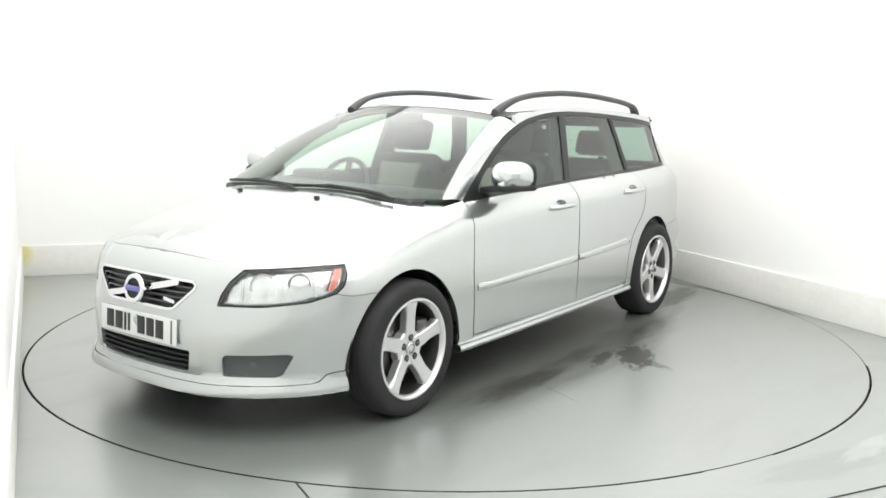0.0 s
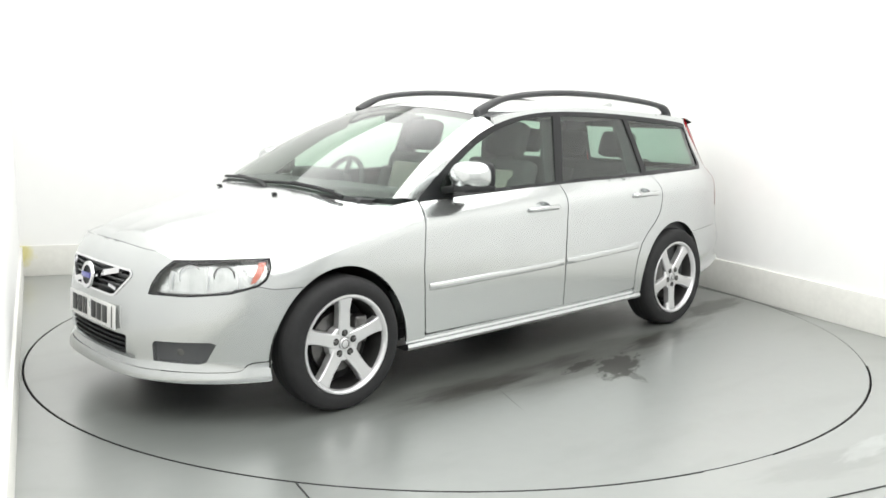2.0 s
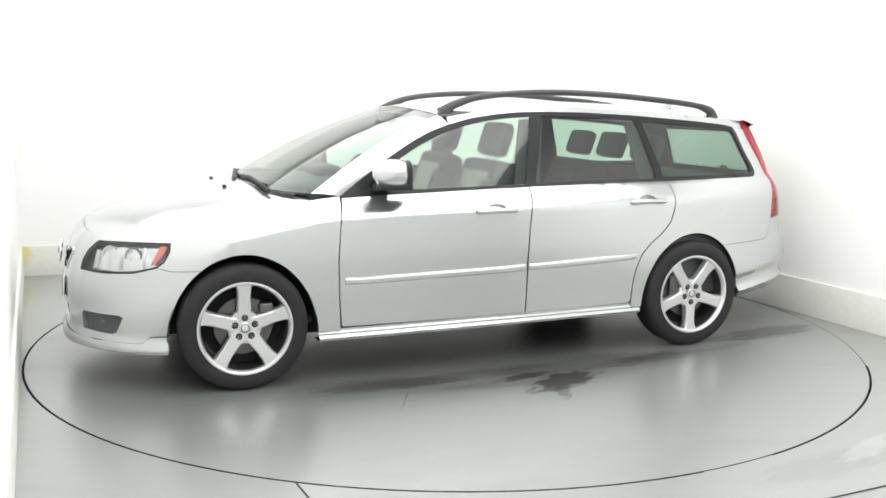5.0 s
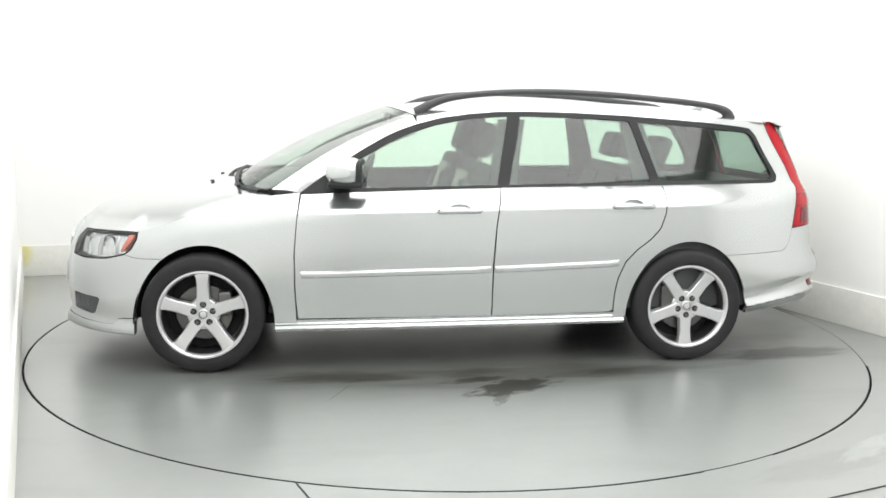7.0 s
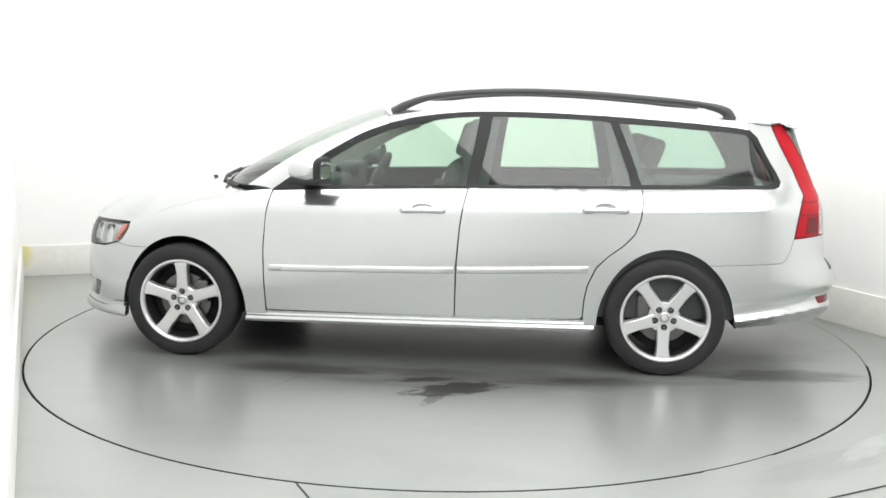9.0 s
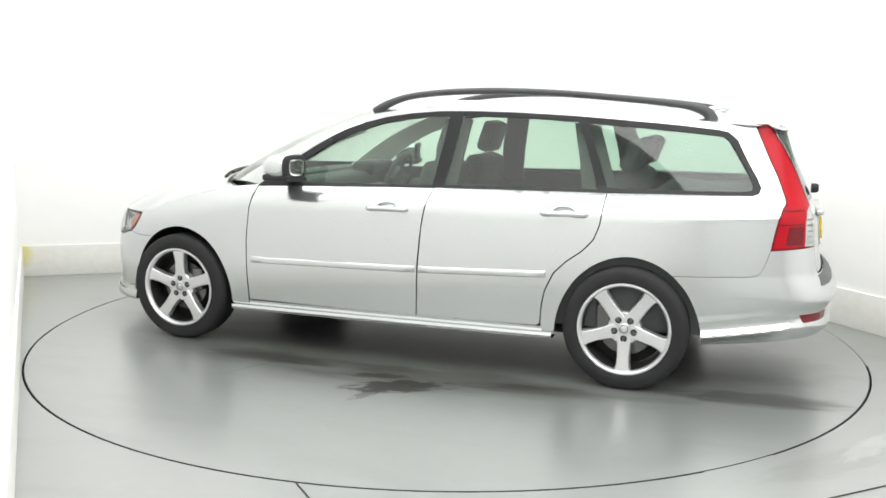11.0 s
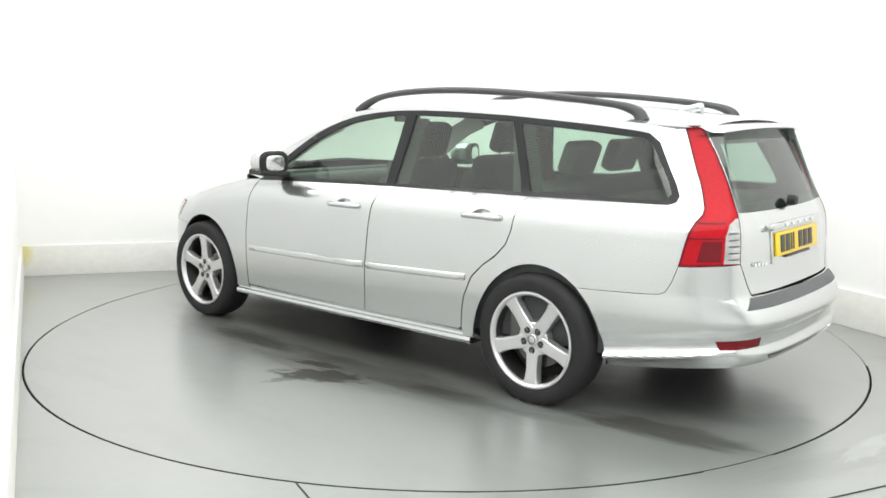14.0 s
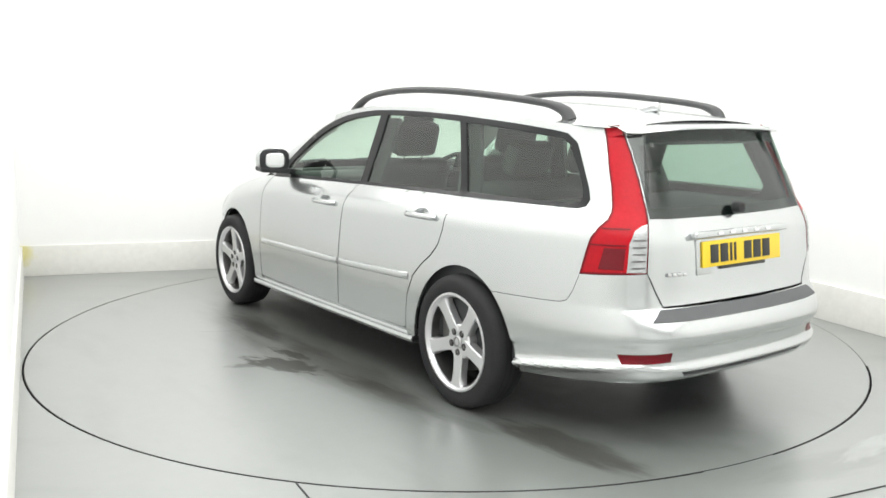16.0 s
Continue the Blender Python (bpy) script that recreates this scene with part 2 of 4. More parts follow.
def table(xs, ys):
    """A smooth function through a short table (monotone cubic)."""
    xs, ys = np.array(xs, float), np.array(ys, float)
    if xs[0] > xs[-1]:
        xs, ys = xs[::-1], ys[::-1]
    h, dy = np.diff(xs), np.diff(ys) / np.diff(xs)
    m = np.zeros(len(xs))
    for i in range(1, len(xs) - 1):
        if dy[i - 1] * dy[i] > 0:
            w1, w2 = 2 * h[i] + h[i - 1], h[i] + 2 * h[i - 1]
            m[i] = (w1 + w2) / (w1 / dy[i - 1] + w2 / dy[i])
    m[0], m[-1] = dy[0], dy[-1]

    def f(x):
        x = np.clip(np.asarray(x, float), xs[0], xs[-1])
        i = np.clip(np.searchsorted(xs, x) - 1, 0, len(xs) - 2)
        t = (x - xs[i]) / h[i]
        return ((1 + 2 * t) * (1 - t) ** 2 * ys[i] + t * (1 - t) ** 2 * h[i] * m[i] + t * t * (3 - 2 * t) * ys[i + 1] + t * t * (t - 1) * h[i] * m[i + 1])
    return f
# ---------------------------------------------------------------- the booth
NL, DL = Vector((0.909, 0.417, 0)).normalized(), 2.495   # normal of the two long walls, and their distance from the turntable's axis
NB, DB = Vector((-0.304, 0.953, 0)).normalized(), 2.475  # the end wall
WALL_H, DISC_R, FRONT = 3.0, 2.462, -7.0


def meet(n1, d1, n2, d2):
    det = n1.x * n2.y - n1.y * n2.x
    return Vector(((d1 * n2.y - d2 * n1.y) / det, (n1.x * d2 - n2.x * d1) / det, 0))


CORNERS = [meet(NL, -DL, NB, DB), meet(NL, DL, NB, DB), meet(NL, DL, NB, FRONT), meet(NL, -DL, NB, FRONT)]


def wall(name, a, c, z0, z1, thick, mat, label, proud=0.0):
    """A wall from a to c; the room lies to its right hand, seen from above."""
    d = (c - a).normalized()
    out = Vector((-d.y, d.x, 0))
    bm = slab((c - a).length + (2 * thick if proud == 0 else 0), thick, z1 - z0, None, 0.0 if proud == 0 else 0.006)
    mid = (a + c) / 2 + out * (thick / 2 - proud)
    bmesh.ops.transform(bm, matrix=Matrix.Translation((mid.x, mid.y, (z0 + z1) / 2)) @ Matrix.Rotation(math.atan2(d.y, d.x), 4, "Z"), verts=bm.verts)
    ob = part(name, bm, mat)
    return tagged(ob, label, "wall" if proud == 0 else "skirting", kind="structure")


names = ("wall_back", "wall_right", "wall_front", "wall_left")
for i, nm in enumerate(names):
    a, c = CORNERS[i], CORNERS[(i + 1) % 4]
    wall(nm, a, c, -0.3, WALL_H + 0.1, 0.15, FAR_WALL if nm == "wall_front" else WALL, "plain pale unseen wall, added to close the booth and bounce light" if nm == "wall_front" else "plain matt white studio booth wall")
    if nm != "wall_front":
        wall("baseboard", a, c, 0.0, 0.248, 0.02, SKIRT, "off-white painted deep skirting board along the wall", 0.018)

bm = bmesh.new()
mid = sum(CORNERS, Vector()) / 4
vs = [bm.verts.new((*(mid + (p - mid) * 1.03).xy, WALL_H)) for p in CORNERS]
vs2 = [bm.verts.new((*(mid + (p - mid) * 1.03).xy, WALL_H + 0.1)) for p in CORNERS]
bm.faces.new(vs)
bm.faces.new(vs2[::-1])
for i in range(4):
    bm.faces.new((vs[i], vs2[i], vs2[(i + 1) % 4], vs[(i + 1) % 4]))
tagged(part("ceiling", bm, WALL, smooth=False), "plain white studio ceiling", "ceiling", kind="structure")

# floor with a round pit for the turntable
# the first entry, of negative depth, paints a bright reflection onto the floor
FLOOR = floor_material("grey_floor_paint", [(1.80, -1.96, 0.30, 0.06, 0.75, -0.30, 1.3), (1.55, -2.15, 0.5, 0.12, 0.5, 0.15, 1.2), (2.28, 1.00, 0.8, 0.09, -1.14, 0.50, 1.3), (1.7, 1.95, 0.6, 0.14, -1.0, 0.4, 1.2), (-2.4, -1.6, 0.9, 0.06, -1.14, 0.22, 1.2)])
STAINS_AND_SHADE = [(-0.16, 1.24, 0.30, 0.115, 0.40, 0.88, 2.0), (-0.08, 1.40, 0.13, 0.045, 1.2, 0.55, 1.9), (0.0, 1.10, 0.22, 0.05, 0.2, 0.45, 1.9), (-0.35, 1.05, 1.1, 0.22, 0.05, 0.20, 1.7),
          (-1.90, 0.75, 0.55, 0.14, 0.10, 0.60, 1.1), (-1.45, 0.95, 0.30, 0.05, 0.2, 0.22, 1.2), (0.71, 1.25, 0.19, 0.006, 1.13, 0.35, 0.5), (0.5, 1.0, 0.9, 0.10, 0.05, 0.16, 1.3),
          # broad patches under the car: dirt, with the car's shade painted in
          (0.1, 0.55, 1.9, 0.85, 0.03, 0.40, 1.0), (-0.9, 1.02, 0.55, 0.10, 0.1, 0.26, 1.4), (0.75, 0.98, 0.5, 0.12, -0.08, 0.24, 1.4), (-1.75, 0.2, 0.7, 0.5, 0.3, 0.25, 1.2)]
DISC_PAINT = floor_material("grey_turntable_paint", STAINS_AND_SHADE)
N = 160
bm = bmesh.new()
rim, low, outer = [], [], []
for i in range(N):
    a = 2 * math.pi * i / N
    d = Vector((math.cos(a), math.sin(a), 0))
    reach = min(x for x in ((DL + 0.1) / abs(d.dot(NL)) if abs(d.dot(NL)) > 1e-6 else 99,
                            (DB + 0.1) / d.dot(NB) if d.dot(NB) > 1e-6 else 99,
                            (FRONT - 0.1) / d.dot(NB) if d.dot(NB) < -1e-6 else 99))
    rim.append(bm.verts.new(d * (DISC_R + 0.009)))
    low.append(bm.verts.new(d * (DISC_R + 0.009) + Vector((0, 0, -0.09))))
    outer.append(bm.verts.new(d * reach))
for i in range(N):
    j = (i + 1) % N
    bm.faces.new((rim[i], outer[i], outer[j], rim[j]))
    bm.faces.new((low[i], rim[i], rim[j], low[j]))
bm.faces.new(low)
bmesh.ops.recalc_face_normals(bm, faces=bm.faces)
floor_ob = part("floor", bm, FLOOR)
tagged(floor_ob, "worn glossy pale grey painted studio floor", "floor", kind="structure")
part("pit_edge", lathe([(DISC_R + 0.0085, -0.006), (DISC_R + 0.0085, -0.085), (DISC_R + 0.003, -0.085)], N, Matrix.Rotation(radians(90), 4, "X")), DARK_GAP, floor_ob, "dark steel edge of the turntable pit")
# stretches of the gap that are packed with dust
DUST = floor_material("packed_dust", [])
for a0, a1 in ((-65.5, -56.5), (-17.0, 12.0), (128.0, 142.0)):
    bm = bmesh.new()
    turns = [radians(a0 + (a1 - a0) * i / 24) for i in range(25)]
    inner = [bm.verts.new(((DISC_R + .0008) * math.cos(a), (DISC_R + .0008) * math.sin(a), -.0015)) for a in turns]
    edge = [bm.verts.new(((DISC_R + .0088) * math.cos(a), (DISC_R + .0088) * math.sin(a), -.0005)) for a in turns]
    for i in range(24):
        bm.faces.new((inner[i], edge[i], edge[i + 1], inner[i + 1]))
    part("packed_dust", bm, DUST, floor_ob, "grey dust packed into the gap")
# joints in the floor outside the turntable
for (x0, y0, x1, y1) in ((-0.562, -2.405, -0.42, -2.67), (1.30, -2.53, 1.95, -2.235)):
    d = Vector((x1 - x0, y1 - y0, 0))
    part("floor_joint", slab(d.length, 0.006, 0.004, Matrix.Translation(((x0 + x1) / 2, (y0 + y1) / 2, 0.001)) @ Matrix.Rotation(math.atan2(d.y, d.x), 4, "Z"), 0), DARK_GAP, floor_ob)

turntable = tagged(new("turntable"), "round grey painted car turntable with oil stains", "turntable")
disc = lathe([(0.0, 0.0), (1.2, 0.0), (DISC_R - 0.004, 0.0)], N, Matrix.Rotation(radians(90), 4, "X"))
part("deck", disc, DISC_PAINT, turntable, "grey painted turntable deck with oil stains, dirt and painted car shade")
part("edge_ring", lathe([(DISC_R - 0.0038, 0.0), (DISC_R - 0.002, 0.0), (DISC_R, -0.002), (DISC_R, -0.07)], N, Matrix.Rotation(radians(90), 4, "X")), DARK_GAP, turntable, "worn dark steel rim")

# ---------------------------------------------------------------- the car's shell: a wall surface round the plan, by length s from the nose and height z
OFF = Vector((0.080, -0.030, 0.0))  # the car's middle on the turntable
WIDER = 1.035  # the outlines below are drawn a little too narrow about the middle line
PLAN = smooth_line([(2.168, 0), (2.158, .2), (2.128, .36), (2.072, .475), (1.975, .60), (1.845, .71), (1.68, .787), (1.45, .832), (1.1, .850), (.5, .860), (-.2, .860),
                    (-.9, .852), (-1.4, .838), (-1.75, .800), (-2.0, .735), (-2.16, .655), (-2.265, .55), (-2.315, .40), (-2.335, .2), (-2.34, 0)], 24)
PLAN[0, 1] = PLAN[-1, 1] = 0
LEN = np.concatenate([[0], np.cumsum(np.hypot(*np.diff(PLAN, axis=0).T))])
TAN = np.gradient(PLAN, axis=0)
TAN /= np.hypot(*TAN.T)[:, None]
NRM = np.stack([TAN[:, 1], -TAN[:, 0]], 1)
NRM[0], NRM[-1] = (1, 0), (-1, 0)
S_END = LEN[-1]
D_FRONT = table([.15, .19, .205, .248, .275, .36, .45, .52, .58, .66, .72, .765, .81], [.03, .0, -.006, .010, .026, .024, .022, .028, .040, .058, .085, .125, .2])
D_SIDE = table([.15, .20, .30, .48, .62, .75, .90, 1.5], [.04, .016, .006, 0, .003, .010, .020, .022])
D_REAR = table([.17, .22, .27, .31, .335, .35, .375, .425, .460, .485, .50, .53, .585, .61, .75, .86, .96, 1.10, 1.31, 1.40], [.20, .15, .085, .036, .020, .018, .036, .030, .008, 0, .002, .016, .060, .085, .105, .118, .160, .225, .325, .37])
BELT = table([2.1, 1.9, 1.66, 1.4, 1.1, .85, -.24, -.93, -1.9, -2.4], [.725, .732, .742, .828, .902, .945, .975, .988, .998, 1.0])
D_BELT = table([2.1, 1.6, .82, -.3, -1.2, -1.9, -2.3], [.03, .04, .082, .10, .125, .105, .05])


def shell(s, z):
    """Points of the shell; s below 0 or past S_END goes on round the right side."""
    s, z = np.broadcast_arrays(np.asarray(s, float), np.asarray(z, float))
    side = np.where(s < 0, -1.0, np.where(s > S_END, -1.0, 1.0))
    q = np.where(s < 0, -s, np.where(s > S_END, 2 * S_END - s, s))
    px, py = np.interp(q, LEN, PLAN[:, 0]), np.interp(q, LEN, PLAN[:, 1])
    nx, ny = np.interp(q, LEN, NRM[:, 0]), np.interp(q, LEN, NRM[:, 1])
    belt = BELT(px)
    t = np.clip((z - belt + .13) / .13, 0, 1)
    d_side = D_SIDE(z) + D_BELT(px) * t * t + np.maximum(z - belt, 0) * .24
    d_side = d_side + .055 * np.clip((-px - 1.80) / .20, 0, 1) * np.clip((z - 1.0) / .30, 0, 1)
    lip_z = .300 + .135 * np.clip(-px - 1.68, 0, .5)
    aft = np.clip((-px - 1.60) / .08, 0, 1)
    d_side = d_side + aft * (.012 * np.exp(-((z - lip_z - .052) / .040) ** 4) - .015 * np.exp(-((z - lip_z) / .016) ** 2) + .038 * np.clip((lip_z - .012 - z) / .06, 0, 1))
    d_side = d_side - .016 * np.exp(-((z - .205) / .035) ** 2) * np.clip((px - 1.55) / .1, 0, 1)
    prow = .016 / (1 + np.exp(np.clip((py - .365) / .014, -30, 30))) * np.clip((z - .26) / .04, 0, 1) * np.clip((.80 - z) / .06, 0, 1) * (nx > .3)
    d = -prow + nx * nx * np.where(nx > 0, D_FRONT(z), D_REAR(z)) + ny * ny * d_side
    return np.stack([px - nx * d, (py - ny * d) * side, z], -1)


def s_at(x=None, y=None, z=0.5, front=True):
    """The length s at which the shell at height z has this x (on the side), or this y (at the nose or tail)."""
    sel = np.linspace(0, S_END, 3000)
    p = shell(sel, z)
    if x is not None:
        return float(sel[np.argmin(np.abs(p[:, 0] - x))])
    half = sel < S_END * .25 if front else sel > S_END * .75
    return float(sel[half][np.argmin(np.abs(p[half, 1] - abs(y)))])


def side_poly(pts):
    return [(s_at(x=x, z=z), z) for x, z in pts]


def inside(poly, x, y):
    a = np.array(poly)
    c = np.roll(a, -1, 0)
    res = np.zeros(len(x), bool)
    for (x0, y0), (x1, y1) in zip(a, c):
        if y0 != y1:
            res ^= ((y0 > y) != (y1 > y)) & (x < (x1 - x0) * (y - y0) / (y1 - y0) + x0)
    return res


def dense(poly, step):
    out = []
    for a, c in zip(poly, poly[1:] + poly[:1]):
        a, c = np.array(a), np.array(c)
        n = max(1, int(np.ceil(np.hypot(*(c - a)) / step)))
        out += [tuple(a + (c - a) * k / n) for k in range(n)]
    return out


def inset(poly, gap):
    p = np.array(poly)
    area = np.sum(p[:, 0] * np.roll(p[:, 1], -1) - np.roll(p[:, 0], -1) * p[:, 1])
    d = np.roll(p, -1, 0) - np.roll(p, 1, 0)
    ln = np.maximum(np.hypot(*d.T), 1e-9)
    n = np.stack([-d[:, 1], d[:, 0]], 1) / ln[:, None] * np.sign(area)
    return [tuple(v) for v in p + n * gap]


def panel(outline, holes=(), gap=0.0, proud=0.0, depth=0.014, step=0.03, surf=shell, hole_depth=None):
    """A pressed panel on the shell: outline and holes in (s, z), edges turned inwards."""
    outline = dense(inset(dense(outline, step), gap) if gap else list(outline), step)
    holes = [dense(list(h), step) for h in holes]
    loops = [outline] + holes
    a = np.array(outline)
    (x0, y0), (x1, y1) = a.min(0), a.max(0)
    gx, gy = np.meshgrid(np.arange(x0 + step / 2, x1, step), np.arange(y0 + step / 2, y1, step))
    gx[::2] += step / 2
    gx, gy = gx.ravel(), gy.ravel()
    ok = inside(outline, gx, gy)
    for h in holes:
        ok &= ~inside(h, gx, gy)
    edge = np.array([p for lp in loops for p in lp])
    gx, gy = gx[ok], gy[ok]
    if len(gx):
        near = np.min((gx[:, None] - edge[None, :, 0]) ** 2 + (gy[:, None] - edge[None, :, 1]) ** 2, 1)
        gx, gy = gx[near > (step * .45) ** 2], gy[near > (step * .45) ** 2]
    verts, edges, k = [Vector(p) for p in edge], [], 0
    for lp in loops:
        edges += [(k + i, k + (i + 1) % len(lp)) for i in range(len(lp))]
        k += len(lp)
    verts += [Vector((x, y)) for x, y in zip(gx, gy)]
    v2, _, faces, *_ = geometry.delaunay_2d_cdt(verts, edges, [], 0, 1e-6)
    v2 = np.array([tuple(v) for v in v2])
    tri = np.array([f for f in faces if len(f) == 3])
    cen = v2[tri].mean(1)
    ok = inside(outline, cen[:, 0], cen[:, 1])
    for h in holes:
        ok &= ~inside(h, cen[:, 0], cen[:, 1])
    tri = tri[ok]
    h = 0.004

    def place(q, inward):
        q = np.asarray(q)
        p = surf(q[:, 0], q[:, 1])
        du = surf(q[:, 0] + h, q[:, 1]) - surf(q[:, 0] - h, q[:, 1])
        dv = surf(q[:, 0], q[:, 1] + h) - surf(q[:, 0], q[:, 1] - h)
        n = np.cross(du, dv)
        n /= np.maximum(np.linalg.norm(n, axis=1), 1e-12)[:, None]
        return p + n * (proud - np.asarray(inward)), n

    bm = bmesh.new()
    pos, nrm = place(v2, 0)
    vs = [bm.verts.new(p) for p in pos]
    for f in tri:
        e = np.cross(pos[f[1]] - pos[f[0]], pos[f[2]] - pos[f[0]])
        f = f if e @ nrm[f[0]] > 0 else f[::-1]
        try:
            bm.faces.new([vs[i] for i in f])
        except ValueError:
            pass
    for v in [v for v in bm.verts if not v.link_faces]:
        bm.verts.remove(v)
    for li, lp in enumerate(loops):
        dep = depth if li == 0 or hole_depth is None else hole_depth
        top, _ = place(lp, 0.0)
        bot, _ = place(lp, dep)
        t = [bm.verts.new(p) for p in top]
        b = [bm.verts.new(p) for p in bot]
        for i in range(len(lp)):
            j = (i + 1) % len(lp)
            bm.faces.new((t[i], t[j], b[j], b[i]))
    return bm


def arc_pts(cx, cz, r, a0, a1, n=24, squash=1.0):
    return [(cx + r * math.cos(radians(a0 + (a1 - a0) * i / n)), cz + squash * r * math.sin(radians(a0 + (a1 - a0) * i / n))) for i in range(n + 1)]


def mirrored(ob, parent):
    """The same part for the right-hand side."""
    me = ob.data.copy()
    me.transform(Matrix.Translation((0, 2 * OFF.y, 0)) @ Matrix.Diagonal((1, -1, 1, 1)))
    me.flip_normals()
    o = new(ob.name.split(".")[0], me)
    o.parent = parent
    for k in ("label",):
        if k in ob:
            o[k] = ob[k]
    for ch in ob.children:
        mirrored(ch, o)
    return o


car = tagged(new("estate_car"), "silver estate car with roof rails on a turntable", "car")


def body(name, bm, mat=None, parent=None, label="", both=False):
    bmesh.ops.scale(bm, vec=(1, WIDER, 1), verts=bm.verts)
    bmesh.ops.translate(bm, vec=OFF, verts=bm.verts)
    ob = part(name, bm, mat or PAINT, parent or car, label)
    return ob


PAIRS = []  # left-hand parts that have a twin on the right
def s_near(x, y, z):
    sel = np.linspace(0, S_END, 3000)
    p = shell(sel, z)
    return float(sel[np.argmin((p[:, 0] - x) ** 2 + (p[:, 1] - y) ** 2)])


def nose(y, z):
    return (s_at(y=y, z=z), z)


def tail(y, z):
    return (s_at(y=y, z=z, front=False), z)


def both_sides(half, centre):
    """A closed outline that is the same on the right, from its left half, which begins and ends on the middle line."""
    return list(half) + [(2 * centre - s, z) for s, z in half[-2:0:-1]]


ARCH_F, ARCH_R, ARCH, TALL = (1.322, .25), (-1.332, .25), .364, 1.178


def arch(centre, a0, a1, n):
    return arc_pts(*centre, ARCH, a0, a1, n, TALL)

ROOF_TRIM = table([.82, .686, .506, .296, .054, -.253, -.377, -.629, -.948, -1.273, -1.638, -1.76],
                  [.945, 1.040, 1.160, 1.272, 1.345, 1.380, 1.384, 1.381, 1.369, 1.348, 1.318, 1.302])
ROOF_EDGE = table([.22, .05, -.25, -.6, -1.0, -1.4, -1.75, -1.95, -2.1], [1.345, 1.372, 1.402, 1.404, 1.392, 1.368, 1.342, 1.328, 1.32])

# ---- headlight outline, shared by bumper, wing and bonnet
HL_IN = [nose(.418, .578), nose(.428, .625), nose(.450, .680), (s_near(1.964, .478, .729), .729)]
HL_TOP = [(s_near(1.964, .478, .729), .729), (s_near(1.86, .63, .737), .737), (s_near(1.75, .72, .741), .741), (s_at(x=1.655, z=.740), .740)]
HL_OUT = [(s_at(x=1.655, z=.740), .740), (s_at(x=1.66, z=.700), .700), (s_at(x=1.69, z=.650), .650), (s_at(x=1.725, z=.622), .622)]
HL_BOT = [(s_at(x=1.725, z=.622), .622), (s_near(1.83, .70, .592), .592), (s_near(1.95, .56, .577), .577), nose(.418, .578)]
HEADLIGHT = HL_IN[:-1] + HL_TOP[:-1] + HL_OUT[:-1] + HL_BOT[:-1]

# ---- front bumper with its openings
GRILLE_HALF = [(0, .548), nose(.19, .546), nose(.222, .552), nose(.245, .572), nose(.318, .640), nose(.322, .656), nose(.308, .668), nose(.15, .673), (0, .674)]
LOW_HALF = [(0, .287), nose(.29, .289), nose(.302, .296), nose(.312, .372), nose(.306, .380), nose(.15, .383), (0, .384)]
FOG = [(s_near(2.066, .440, .280), .280), (s_near(1.93, .605, .277), .277), (s_near(1.915, .635, .290), .290), (s_near(1.895, .678, .368), .368),
       (s_near(1.91, .66, .377), .377), (s_near(2.066, .452, .372), .372), (s_near(2.07, .440, .355), .355)]
GRILLE, LOW_GRILLE = both_sides(GRILLE_HALF, 0), both_sides(LOW_HALF, 0)
FOG_R = [(-s, z) for s, z in FOG][::-1]
arch_front = side_poly(arch(ARCH_F, -7, 56, 14))
LIP_TOP = [(0, .246), nose(.3, .245), (.45, .243), (.70, .242), (.84, .244), (.870, .250), (.900, .275), (.925, .281), (s_at(x=1.675, z=.284), .284)]
arch_lip = [q for q in arch_front if q[1] < .284]
arch_front = [q for q in arch_front if q[1] >= .284]
half = [(s, z + .001) for s, z in LIP_TOP] + arch_front + [(s_at(x=1.66, z=.606), .606)] \
    + HL_BOT[:3] + HL_IN + [nose(.40, .757), nose(.2, .768), (0, .771)]
bumper = body("front_bumper", panel(both_sides(half, 0), [GRILLE, LOW_GRILLE, FOG, FOG_R], gap=.0015, hole_depth=.035, step=.02), label="silver front bumper with splitter lip")


lip_half = [(0, .203), nose(.3, .201)] + [(s_at(x=x, z=.198), .198) for x in (2.0, 1.85, 1.72)] + arch_lip + LIP_TOP[::-1]
body("splitter", panel(both_sides(lip_half, 0), gap=.0008, proud=.006, depth=.03, step=.016), label="silver splitter lip under the bumper")

def recess(name, outline, depth, mat, parent, label=""):
    return body(name, panel(outline, proud=-depth, depth=.003), mat, parent, label)


# grille: dark well, bars across, a diagonal bar and a round emblem
recess("grille_back", GRILLE, .034, GLOSS_BLACK, bumper, "black grille well")
recess("lower_grille_back", LOW_GRILLE, .034, GLOSS_BLACK, bumper, "black lower grille well")


def bar_across(name, z, half_w, h, proud, mat, parent, label=""):
    ss = s_at(y=half_w, z=z)
    return body(name, panel([(-ss, z - h / 2), (ss, z - h / 2), (ss, z + h / 2), (-ss, z + h / 2)], proud=proud, depth=.02), mat, parent, label)


for z in (.572, .596, .620, .644):
    bar_across("grille_bar", z, .235 + (z - .55) * .85, .007, -.010, GREY_PLASTIC, bumper)
for z in (.310, .333, .356):
    bar_across("lower_grille_bar", z, .302, .008, -.010, TRIM, bumper)


def ring_outline(outline, w):
    return inset(dense(outline, .02), w)


